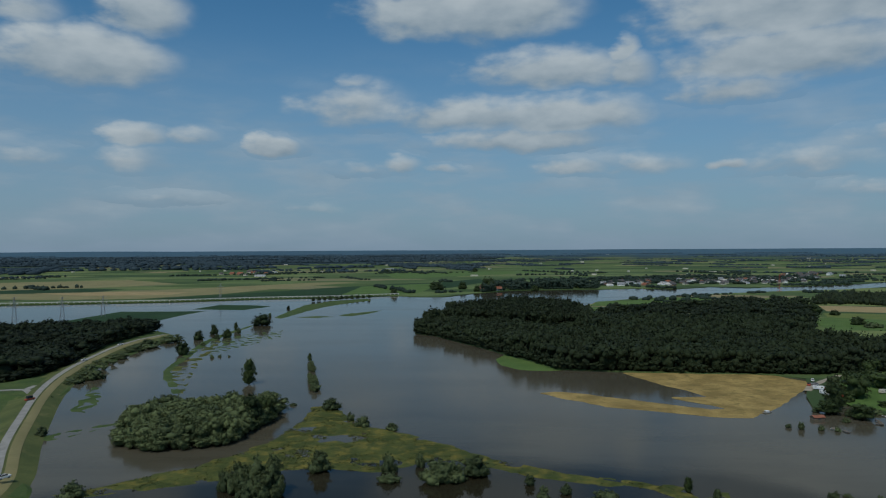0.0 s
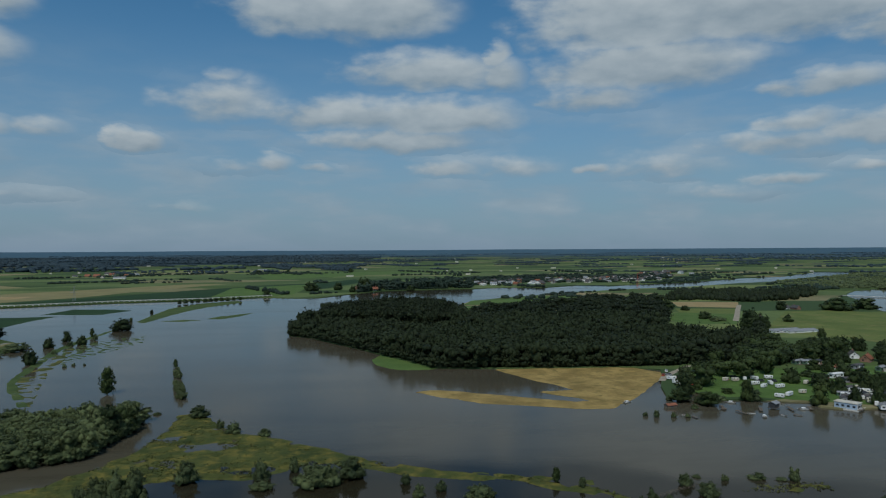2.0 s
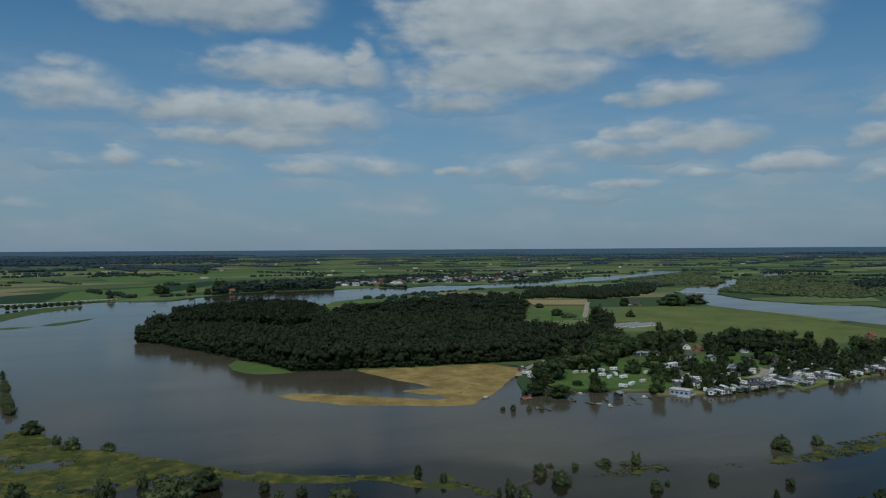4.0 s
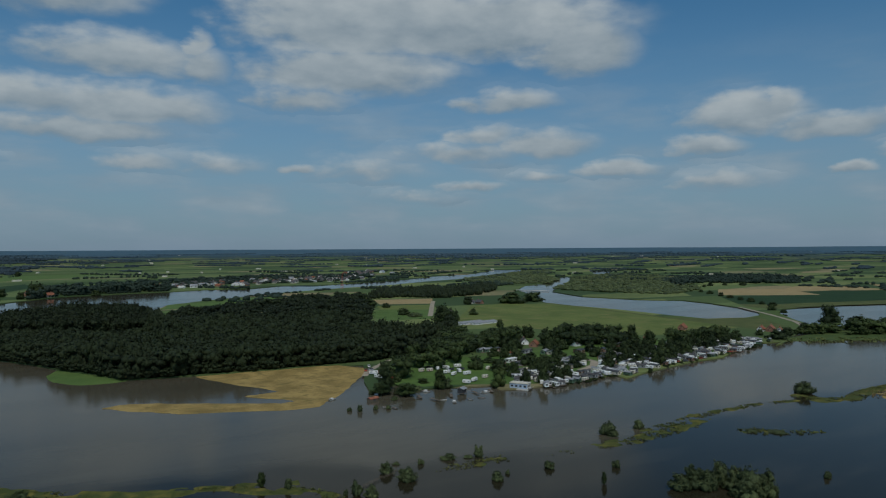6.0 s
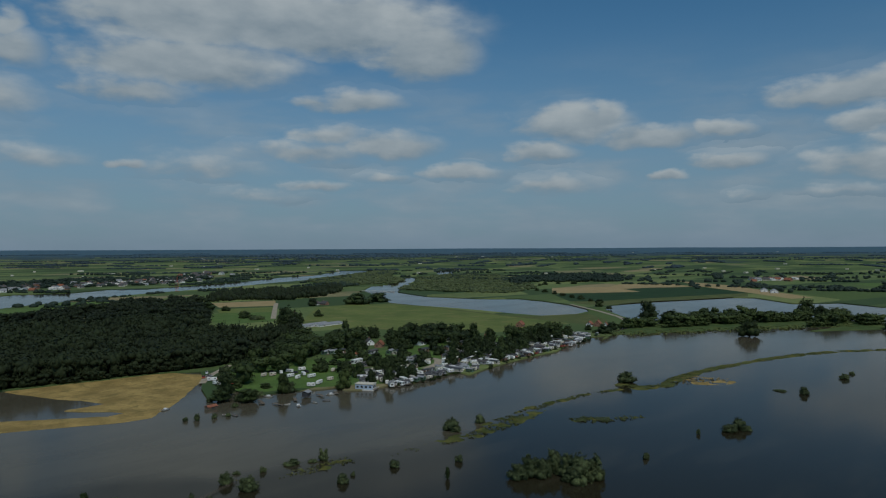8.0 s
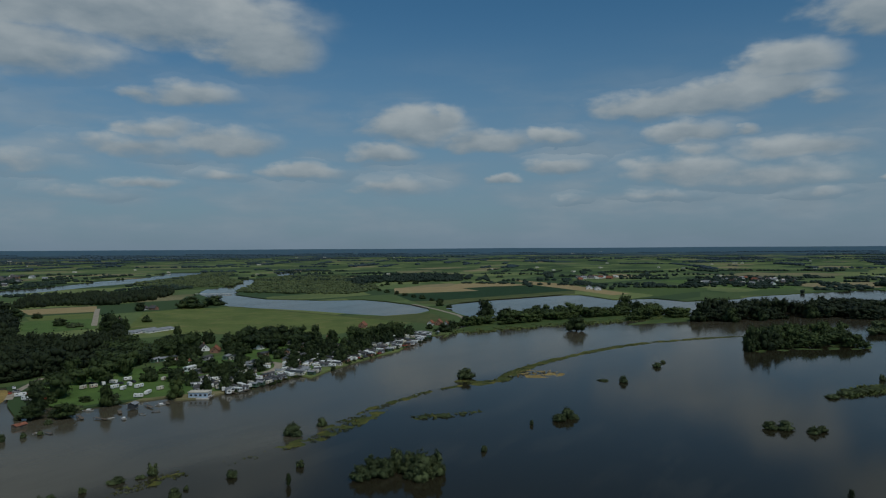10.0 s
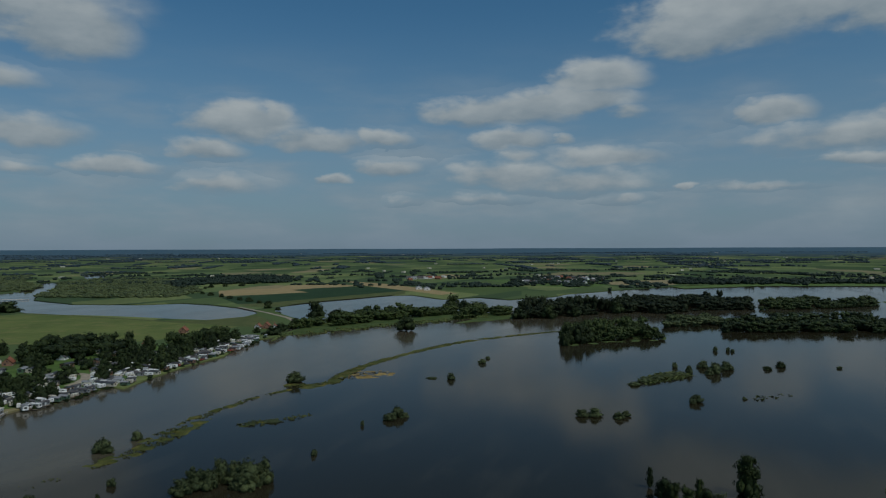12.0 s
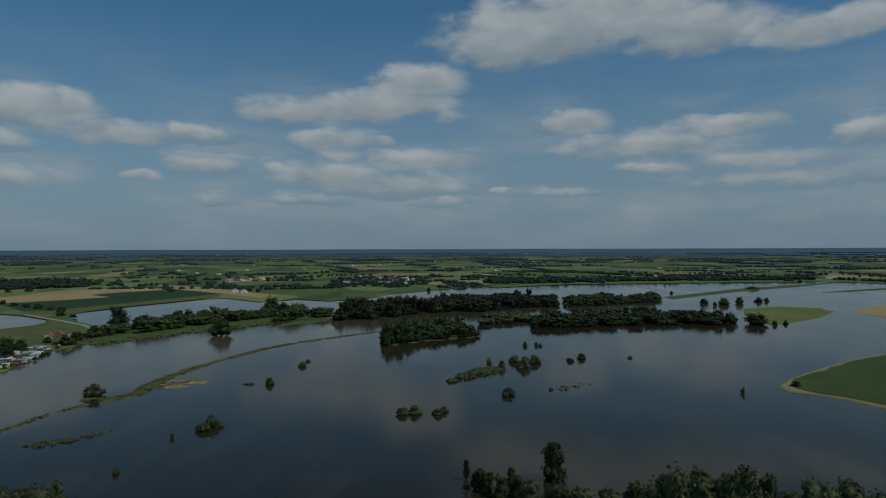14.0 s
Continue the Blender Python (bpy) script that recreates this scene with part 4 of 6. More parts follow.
sow([(-117, 418, 15.6, 9.5), (-97, 505, 6.2, 3.7), (-196, 754, 14.1, 22.0), (-222, 674, 10.9, 7.7), (-222, 631, 9.7, 9.2), (-201, 647, 9.5, 9.5), (-203, 541, 12.3, 10.6), (-209, 701, 9.1, 4.6), (-199, 677, 6.6, 4.4), (-212, 851, 5.5, 4.1), (-215, 966, 4.7, 4.7)], "trees in the flooded meadows", leafy=True)
sow([(-87, 316, 15.0, 11.5), (-84, 328, 13.0, 11.4), (-91, 318, 12.1, 10.1)], "tall trees at the end of the willow grove", leafy=True)
sow([(-57, 351, 6.6, 9.7), (-44, 328, 4.5, 4.0), (-37, 317, 5.9, 6.7), (-23, 310, 3.8, 5.8), (-175, 303, 4.4, 5.4), (-45, 252, 8.0, 8.6), (-20, 251, 8.2, 5.7), (-19, 242, 3.5, 8.6), (-9, 258, 6.1, 4.2), (-2, 241, 8.2, 11.8), (3, 242, 7.5, 9.8), (11, 247, 8.0, 10.0), (-122, 228, 5.9, 9.2)], "bushes round the marsh meadow")
sow([(-73, 233, 8.2, 6.4), (-68, 231, 11.3, 8.3), (-62, 229, 14.1, 9.3), (-56, 228, 13.7, 8.9), (-58, 225, 9.9, 10.9), (-63, 224, 8.4, 9.1)], "willow bushes in the front flood")
sow([(-208, 639, 5.2, 5.2), (-205, 593, 2.9, 4.8), (-174, 523, 2.6, 3.4), (-170, 529, 2.1, 3.0), (-163, 529, 1.7, 2.1), (-78, 361, 1.8, 4.1), (-220, 438, 7.8, 12.1), (-234, 454, 4.4, 9.6), (-248, 561, 6.4, 13.7), (-253, 595, 5.8, 11.6), (-241, 520, 4.2, 8.5), (-225, 430, 5.6, 7.0), (-213, 378, 2.5, 3.1)], "shrubs at the foot of the dike")
sow([(81, 230, 4.7, 2.6), (88, 224, 3.1, 2.7), (122, 218, 4.1, 5.1), (130, 224, 1.4, 3.3), (138, 219, 2.2, 2.2), (124, 206, 4.0, 6.0), (105, 208, 3.5, 2.8), (161, 215, 4.7, 3.5), (149, 219, 1.8, 5.3), (157, 216, 1.4, 4.1), (174, 189, 2.8, 4.1), (225, 208, 5.5, 7.2), (29, 237, 4.2, 4.2), (32, 224, 4.4, 4.7), (40, 228, 4.1, 4.1), (51, 219, 5.1, 9.8), (100, 205, 2.6, 1.8)], "shrubs along the drowned levee")
sow([(226, 207, 6.4, 7.4), (244, 207, 4.8, 4.8), (173, 188, 3.3, 3.5), (194, 175, 3.1, 3.5), (177, 165, 4.3, 2.1), (150, 189, 3.5, 4.7), (161, 214, 4.6, 3.7), (150, 218, 2.4, 5.1), (244, 125, 2.8, 2.2), (292, 125, 2.7, 2.0), (376, 205, 7.3, 11.4), (122, 217, 3.8, 4.8), (124, 207, 4.7, 7.0), (137, 219, 2.5, 1.7), (103, 203, 5.5, 3.6), (106, 199, 4.3, 5.4), (80, 229, 5.2, 2.6), (87, 222, 4.1, 2.6), (157, 192, 1.6, 2.0)], "shrubs along the drowned levee")
sow([(194, 147, 5.7, 7.6), (199, 146, 7.7, 8.5), (201, 142, 7.2, 7.6), (208, 142, 8.9, 7.0), (208, 136, 8.0, 7.6), (207, 130, 10.4, 9.3), (211, 127, 8.9, 7.4), (204, 130, 7.7, 9.2)], "large willow thicket in the flood")
sow([(305, 117, 3.7, 6.9), (312, 115, 5.9, 7.0), (312, 112, 2.6, 4.8), (411, 117, 4.3, 5.8), (474, 112, 3.5, 6.2), (494, 113, 2.3, 4.0), (410, 129, 1.2, 6.9), (247, 126, 2.0, 2.5), (337, 31, 3.6, 7.3), (339, 25, 4.2, 7.8), (337, 14, 3.6, 6.1), (342, 11, 3.1, 4.6), (383, -23, 4.5, 7.2), (379, -21, 3.5, 3.9), (577, -49, 4.6, 4.1), (578, -58, 3.7, 3.3), (575, -61, 3.1, 3.3), (503, -74, 2.0, 4.9), (397, -48, 1.6, 2.8), (279, 175, 1.5, 5.3), (287, 168, 1.3, 8.0), (293, 161, 0.9, 2.7)], "scattered shrubs in the wide flood")
sow([(421, 9, 2.9, 7.0), (434, 3, 3.6, 9.1), (442, -4, 3.7, 9.8), (451, -11, 4.0, 10.0), (460, -18, 4.0, 10.1), (469, -24, 6.0, 4.8), (490, -16, 4.5, 4.0), (496, -34, 5.5, 7.2), (475, -40, 7.6, 8.9), (469, -36, 3.8, 6.7), (490, -48, 5.9, 8.4), (491, -51, 3.9, 4.9)], "reedy spit of shrubs in the flood")
sow([(592, 66, 18.5, 12.0), (595, 58, 17.6, 13.9), (578, 67, 12.7, 9.0), (606, 50, 15.0, 11.2), (786, 143, 16.4, 16.4), (799, 111, 17.7, 18.9), (829, 84, 17.4, 18.1), (883, 38, 17.4, 17.4)], "tall dark trees in the flood", leafy=True)
sow([(242, -30, 13.7, 9.0), (242, 0, 7.1, 2.8), (232, -4, 7.7, 5.7), (229, -7, 6.7, 4.8), (232, -15, 7.7, 3.8), (224, -11, 7.6, 5.4), (223, -16, 8.3, 5.4)], "trees at the front of the flood", leafy=True)
sow([(216, -20, 9.3, 9.8), (215, -28, 9.4, 10.4), (213, -35, 8.1, 10.3), (212, -43, 7.9, 9.6), (214, -52, 10.3, 9.3), (213, -57, 12.0, 8.6), (211, -62, 17.3, 10.9), (211, -70, 14.8, 10.9), (210, -77, 14.3, 10.1), (209, -82, 17.2, 12.7), (213, -91, 13.3, 8.5), (210, -97, 8.9, 8.4), (214, -105, 11.6, 8.5), (212, -109, 10.5, 7.8), (213, -115, 11.6, 10.2), (212, -122, 8.5, 8.5), (212, -129, 10.8, 10.1)], "willow thicket below the drone")
sow([(390, -153, 3.7, 2.5), (514, -120, 1.9, 4.1), (745, -306, 13.0, 23.9), (756, -283, 13.2, 14.6), (766, -273, 14.9, 20.9), (1018, -344, 8.9, 13.9), (1004, -368, 10.7, 15.3), (1025, -397, 10.9, 11.5), (1056, -438, 7.9, 11.0), (1062, -452, 6.6, 7.7), (982, -347, 6.8, 5.5), (407, -190, 4.1, 5.5), (1383, -562, 7.8, 24.4), (510, -84, 4.5, 6.6), (497, -74, 2.8, 5.6), (737, -322, 5.5, 5.9), (745, -337, 4.7, 4.8), (1256, -367, 5.5, 6.1)], "trees in the far flood", leafy=True)
sow([(415, 615, 22.9, 25.2), (436, 624, 14.6, 11.7), (439, 548, 10.0, 7.3), (497, 671, 8.9, 9.5), (645, 778, 18.0, 34.5), (695, 789, 16.1, 32.3), (583, 800, 13.6, 13.6), (430, 722, 9.2, 17.1), (429, 695, 6.4, 19.1), (455, 856, 13.1, 23.1), (463, 824, 7.5, 11.9), (463, 950, 11.8, 33.8), (426, 940, 8.3, 24.9)], "trees round the farm", z=0.7, leafy=True)
sow([(1071, 767, 5.5, 9.0), (1042, 729, 6.5, 12.0), (1006, 683, 7.5, 9.0), (982, 651, 5.5, 12.0), (951, 613, 6.5, 9.0), (932, 584, 7.5, 12.0), (905, 551, 5.5, 9.0), (889, 526, 6.5, 12.0), (832, 493, 9.0, 11.0), (806, 463, 5.0, 8.0), (1259, 880, 9.0, 12.0), (1299, 873, 8.0, 10.0), (1324, 849, 9.0, 16.0), (1198, 906, 7.0, 10.0), (1214, 862, 6.0, 9.0)], "hedge between channel and maize", z=0.7, leafy=True)
sow([(726, 368, 22.5, 21.1), (575, 336, 9.1, 16.1), (586, 359, 6.6, 7.7), (603, 343, 9.0, 11.2), (643, 228, 16.0, 22.1), (885, 249, 22.2, 19.2), (874, 231, 14.5, 18.9), (922, 225, 9.9, 30.4), (663, 360, 7.3, 12.2), (747, 352, 10.1, 20.1)], "trees beyond the campsite", z=0.6, leafy=True)
sow([(-206, 1104, 7.2, 6.3), (-199, 1116, 7.3, 6.3), (-190, 1115, 7.2, 6.3), (-183, 1128, 7.3, 6.4), (-172, 1127, 7.3, 6.4), (-166, 1139, 7.4, 6.5), (-158, 1139, 7.4, 6.5), (-151, 1151, 7.5, 6.5), (-142, 1151, 7.5, 6.5), (-134, 1163, 6.6, 6.6), (-124, 1163, 7.6, 5.7), (-17, 1441, 17.6, 25.8), (86, 1371, 29.0, 22.3), (-208, 2533, 14.4, 20.6), (-407, 691, 7.3, 4.5), (-402, 700, 6.8, 4.6)], "row of trees along the causeway", z=0.7, leafy=True)
sow([(-11, 1400, 17.5, 28.4), (40, 1419, 17.9, 17.9), (-105, 2527, 15.6, 15.6), (116, 2547, 16.1, 20.2), (65, 1333, 14.8, 12.7), (93, 1359, 28.2, 21.7), (180, 1364, 11.1, 17.7), (-89, 1262, 12.6, 13.5)], "trees by the river village", z=0.7, leafy=True)


def reeds(name, outline, density, high, mat, label, strip=None, z=0.0, reach=0.0, seed=3):
    """Tufts of reed, sedge and rough grass, sown thickly in patches over an outline."""
    r = np.random.default_rng(seed)
    poly = widened(outline, strip) if strip is not None else outline
    q = np.array(poly)
    lo, hi = q.min(0) - reach, q.max(0) + reach
    n = int(np.prod(hi - lo) * density)
    p = r.uniform(lo, hi, (n, 2))
    p = p[inside(p, poly)]
    patch = np.array([noise.noise(Vector((x / 13, y / 13, 5.0))) + 0.5 * noise.noise(Vector((x / 4, y / 4, 9.0))) for x, y in p])
    p = p[patch > -0.12]
    n = len(p)
    vs, fs = [], []
    blades = 5
    a = r.uniform(0, 6.283, (n, blades))
    s = r.uniform(0.5, 1.4, (n, 1)) * high
    base = np.repeat(p[:, None, :], blades, 1) + r.normal(size=(n, blades, 2)) * s[:, :, None] * 0.45
    w = s * r.uniform(0.25, 0.6, (n, blades))
    h = s * r.uniform(0.3, 0.9, (n, blades))
    lean = r.normal(size=(n, blades, 2)) * s[:, :, None] * 0.9
    dx, dy = np.cos(a) * w, np.sin(a) * w
    v0 = np.stack([base[..., 0] - dx, base[..., 1] - dy, np.full_like(dx, z - 0.1)], -1)
    v1 = np.stack([base[..., 0] + dx, base[..., 1] + dy, np.full_like(dx, z - 0.1)], -1)
    v2 = np.stack([base[..., 0] + lean[..., 0] + dx * 0.5, base[..., 1] + lean[..., 1] + dy * 0.5, z + h], -1)
    v3 = np.stack([base[..., 0] + lean[..., 0] - dx * 0.5, base[..., 1] + lean[..., 1] - dy * 0.5, z + h * 0.9], -1)
    v = np.stack([v0, v1, v2, v3], 2).reshape(-1, 3)
    return tagged(new(name, mesh(name, v, np.arange(len(v)).reshape(-1, 4), mat)), label, "reeds", kind="stuff")


def wood(name, outline, spacing, high, mat, label, category="wood", shape="dome", clumps=8, leaves=16, wide=1.25, z=0.5, far=False, keep=1.0, fringe=0.0, vary=0.45, gap=None, lower=None, deeper=0.0):
    """A stand of trees too many to count: low-cost crowns on trunks, all uneven, in one mesh; a fringe of lower growth can close its edge."""
    kinds = []
    for k in range(6):
        v, f = crown(100 + k, clumps, leaves, shape, (0.16 if far else 0.085) * (20 / max(clumps, 12)) ** 0.35)
        if shape == "pine" or clumps > 6:
            bm = bmesh.new()
            rod((0, 0, 0), (0.01, 0, 0.7), 0.022, bm, 4, 0.012)
            bmesh.ops.triangulate(bm, faces=bm.faces)
            tv = np.array([tuple(q.co) for q in bm.verts])
            tf = np.array([[q.index for q in t.verts] for t in bm.faces])
            bm.free()
            f = np.concatenate([f, tf + len(v)])
            v = np.concatenate([v, tv])
        kinds.append((v, f))
    q = np.array(outline)
    lo, hi = q.min(0), q.max(0)
    gx, gy = np.meshgrid(np.arange(lo[0], hi[0], spacing), np.arange(lo[1], hi[1], spacing * 0.87))
    gx[1::2] += spacing / 2
    g = np.stack([gx.ravel(), gy.ravel()], 1) + RNG.uniform(-0.36, 0.36, (gx.size, 2)) * spacing
    g = g[inside(g, outline)]
    g = g[RNG.uniform(0, 1, len(g)) < keep]
    if vary > 0.3:
        g = g[[noise.noise(Vector((x / 22, y / 22, 7))) > -0.22 for x, y in g]]
    if gap:
        g = g[~inside(g, gap)]
    sites = [(x, y, high * RNG.uniform(1 - vary, 1 + 0.4 * vary) * (1 + 1.3 * vary * noise.noise(Vector((x / 38, y / 38, 3)))) * (1 + deeper * max(0.0, math.hypot(x, y) - 560) / 300), spacing * wide * RNG.uniform(0.6, 1.55)) for x, y in g]
    if lower:
        front = inside([q[:2] for q in sites], lower)
        sites = [(x, y, h * 0.76 if low else h, w * 0.85 if low else w) for (x, y, h, w), low in zip(sites, front)]
    if fringe:
        for x, y in ragged(outline, spacing * 0.55, 0.0):
            if vary > 0.3 and noise.noise(Vector((x / 22, y / 22, 7))) < -0.15:
                continue
            sites.append((x + RNG.normal() * 0.8, y + RNG.normal() * 0.8, fringe * RNG.uniform(0.55, 1.25), spacing * wide * RNG.uniform(0.5, 0.95)))
    vs, fs, tone, n = [], [], [], 0
    for x, y, h, w in sites:
        v, f = kinds[int(RNG.integers(6))]
        a = RNG.uniform(0, 6.283)
        c, s = math.cos(a) * w, math.sin(a) * w
        vs.append(np.stack([v[:, 0] * c - v[:, 1] * s + x, v[:, 0] * s + v[:, 1] * c + y, v[:, 2] * h + z], 1))
        fs.append(f + n)
        tone.append(np.full(len(v), RNG.uniform(0, 1)))
        n += len(v)
    if not vs:
        return None
    me = mesh(name, np.concatenate(vs), np.concatenate(fs), mat, smooth=True)
    me.attributes.new("tone", "FLOAT", "POINT").data.foreach_set("value", np.concatenate(tone).astype(np.float32))
    return tagged(new(name, me), label, category, kind="stuff")


PINES = [(0, 722), (41, 694), (81, 672), (125, 648), (134, 700), (152, 790), (156, 850), (120, 868), (62, 860), (18, 800)]
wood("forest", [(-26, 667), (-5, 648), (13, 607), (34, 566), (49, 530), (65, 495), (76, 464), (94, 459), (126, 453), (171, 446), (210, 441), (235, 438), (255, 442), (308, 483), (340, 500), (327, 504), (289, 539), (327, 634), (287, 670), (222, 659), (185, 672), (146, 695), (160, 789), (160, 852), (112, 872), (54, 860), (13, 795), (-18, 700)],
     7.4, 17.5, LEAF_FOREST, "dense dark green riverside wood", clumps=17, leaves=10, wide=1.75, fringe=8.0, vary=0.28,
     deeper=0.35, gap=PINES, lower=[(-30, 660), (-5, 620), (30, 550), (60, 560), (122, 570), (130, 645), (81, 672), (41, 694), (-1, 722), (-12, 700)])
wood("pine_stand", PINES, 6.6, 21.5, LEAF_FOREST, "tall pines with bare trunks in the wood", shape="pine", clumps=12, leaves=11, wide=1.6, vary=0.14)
wood("camp_grove", [(229, 420), (257, 428), (266, 405), (301, 443), (331, 504), (368, 523), (364, 500), (313, 453), (291, 400), (247, 377), (228, 373), (202, 344), (213, 375)], 9.0, 13.0, LEAF_DARK, "leafy trees between the wood and the campsite", clumps=40, leaves=11, wide=1.3, keep=0.5, fringe=0)
wood("meadow_trees", [(263, 407), (321, 489), (360, 485), (405, 478), (381, 449), (331, 431), (284, 406)], 9.5, 12.5, LEAF_DARK, "leafy trees between wood, meadow and campsite", clumps=34, leaves=11, wide=1.4, keep=0.8, vary=0.3)
wood("camp_treeline", [(394, 454), (417, 450), (435, 441), (452, 422), (478, 404), (478, 392), (458, 381), (423, 389), (400, 405), (380, 418)], 9.5, 15.0, LEAF_DARK, "tall tree belt behind the campsite", clumps=34, leaves=11, wide=1.5, keep=0.55, vary=0.3)
wood("camp_treeline_1", [(470, 379), (501, 378), (528, 372), (559, 362), (546, 352), (511, 354), (480, 356), (453, 356)], 9.5, 13.5, LEAF_DARK, "tree belt behind the campsite", clumps=34, leaves=11, keep=0.45, wide=1.5, vary=0.3)
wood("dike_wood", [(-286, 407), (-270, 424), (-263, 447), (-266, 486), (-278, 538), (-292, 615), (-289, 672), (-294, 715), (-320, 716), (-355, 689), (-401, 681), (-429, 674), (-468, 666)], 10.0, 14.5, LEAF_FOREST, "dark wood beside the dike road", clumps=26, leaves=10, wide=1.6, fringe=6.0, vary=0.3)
wood("willow_grove", [(-141, 303), (-133, 289), (-119, 280), (-104, 281), (-90, 288), (-87, 308), (-82, 329), (-82, 348), (-93, 361), (-101, 351), (-115, 350), (-136, 345), (-148, 333)], 6.6, 10.5, LEAF_WILLOW, "dense grey-green willow grove in the flood", clumps=74, leaves=16, wide=1.55, z=-0.3, fringe=6.5, vary=0.3)
wood("drowned_hedge", [(-97, 500), (-94, 500), (-82, 447), (-70, 392), (-75, 391), (-85, 438)], 2.6, 4.0, LEAF_WILLOW, "short line of bushes standing in the flood", clumps=30, leaves=12, wide=1.0, z=-0.3)
wood("dike_scrub", [(-222, 401), (-223, 423), (-229, 467), (-238, 527), (-242, 584), (-236, 631), (-250, 664), (-266, 643), (-265, 587), (-252, 514), (-250, 478), (-251, 454)], 5.5, 3.2, LEAF_WILLOW, "scrub on the water side of the dike", clumps=24, leaves=10, wide=1.4, z=0.2, keep=0.5)
wood("farm_belt", [(516, 980), (585, 980), (629, 925), (723, 955), (812, 1027), (900, 1139), (770, 1132), (646, 1162)], 9.0, 15.0, LEAF_FOREST, "dark belt of trees by the farm", clumps=5, leaves=4, shape="belt")
wood("farm_belt_1", [(274, 511), (354, 541), (397, 571), (380, 533), (322, 463), (285, 432), (260, 435), (253, 448)], 7.5, 14.0, LEAF_FOREST, "dark trees beside the campsite meadow", clumps=9, leaves=9, keep=0.8, fringe=6)
wood("bank_trees", [(75, 1318), (128, 1385), (230, 1405), (312, 1415), (330, 1480), (200, 1480), (90, 1440)], 11.0, 18.0, LEAF_HEDGE, "large dark trees on the far river bank", clumps=8, leaves=6, wide=1.4, fringe=6)
wood("mixed_scrub", [(176, 811), (204, 881), (256, 918), (322, 956), (368, 985), (452, 1030), (519, 1005), (453, 857), (356, 663), (323, 625), (283, 660), (219, 650), (148, 684)], 10.5, 12.5, LEAF_FOREST, "mixed scrub and trees behind the wood", clumps=8, leaves=9, keep=0.9)
wood("channel_willows", [(622, 347), (669, 307), (737, 277), (799, 240), (863, 201), (760, 211), (821, 163), (850, 165), (832, 252), (794, 291), (757, 327), (672, 337)], 8.5, 11.8, LEAF_TREE, "row of willows along the river bank", clumps=20, leaves=9, wide=1.5, fringe=5, keep=0.95)
wood("island_wood", [(605, 72), (591, 60), (617, 31), (641, -10), (670, -12), (704, 11), (704, 61), (659, 79)], 7.5, 12.3, LEAF_DARK, "trees on a small flooded island", clumps=30, leaves=9, fringe=5, keep=0.8)
wood("drowned_wood", [(706, -69), (717, -101), (733, -162), (738, -223), (739, -264), (811, -289), (845, -255), (860, -191), (845, -133), (785, -81)], 9.0, 10.1, LEAF_DARK, "drowned strip of willow wood", clumps=16, leaves=9, wide=1.5, z=-0.5, fringe=4.5, keep=0.8)
wood("drowned_wood_1", [(792, 146), (796, 117), (848, 74), (906, 20), (925, -11), (992, -8), (1017, 51), (953, 118), (895, 154)], 10.0, 16.5, LEAF_FOREST, "dark drowned wood", clumps=14, leaves=9, z=-0.5, fringe=5, keep=0.8, wide=1.4)
wood("drowned_wood_2", [(891, 29), (891, -26), (951, -58), (969, -126), (1063, -138), (1112, -68), (1065, 35)], 11.0, 14.6, LEAF_FOREST, "dark drowned wood", clumps=10, leaves=9, z=-0.5, fringe=5, keep=0.8, wide=1.4)
wood("drowned_wood_3", [(969, -137), (998, -189), (1029, -245), (1073, -296), (1147, -310), (1123, -213), (1086, -154)], 10.0, 11.0, LEAF_DARK, "drowned row of willows", clumps=8, leaves=9, z=-0.5, fringe=5)
wood("drowned_wood_4", [(732, -15), (743, -39), (761, -72), (817, -78), (817, -17)], 8.0, 8.0, LEAF_WILLOW, "drowned willow scrub", clumps=20, leaves=9, z=-0.5)
wood("channel_scrub", [(924, 990), (924, 905), (978, 762), (1122, 804), (1330, 985), (1614, 1299), (1601, 1470), (1357, 1373), (1131, 1153)], 13.0, 7.0, LEAF_WILLOW, "low willow scrub on a river island", clumps=5, leaves=4, shape="belt")
wood("channel_scrub_1", [(970, 1316), (1003, 1194), (1084, 1171), (1214, 1279), (1363, 1495), (1726, 1863), (1595, 1837), (1272, 1616), (1038, 1456)], 14.0, 8.0, LEAF_WILLOW, "willow scrub between the river arms", clumps=5, leaves=4, shape="belt")
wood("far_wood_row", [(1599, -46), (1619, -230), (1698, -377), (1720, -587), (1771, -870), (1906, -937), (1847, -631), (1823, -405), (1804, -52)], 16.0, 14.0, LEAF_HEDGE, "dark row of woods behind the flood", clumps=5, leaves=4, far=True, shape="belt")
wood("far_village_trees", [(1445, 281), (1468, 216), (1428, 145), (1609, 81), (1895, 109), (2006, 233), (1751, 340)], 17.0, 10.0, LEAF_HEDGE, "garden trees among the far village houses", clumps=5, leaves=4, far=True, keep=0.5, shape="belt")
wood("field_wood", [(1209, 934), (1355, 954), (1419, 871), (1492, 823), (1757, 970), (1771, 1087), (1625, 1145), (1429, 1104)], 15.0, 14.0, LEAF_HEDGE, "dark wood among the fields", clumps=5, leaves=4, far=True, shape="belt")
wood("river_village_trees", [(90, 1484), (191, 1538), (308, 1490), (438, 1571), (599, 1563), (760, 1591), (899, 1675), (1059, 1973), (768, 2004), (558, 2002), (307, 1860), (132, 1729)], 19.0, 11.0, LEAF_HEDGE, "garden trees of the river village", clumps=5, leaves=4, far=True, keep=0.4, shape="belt")

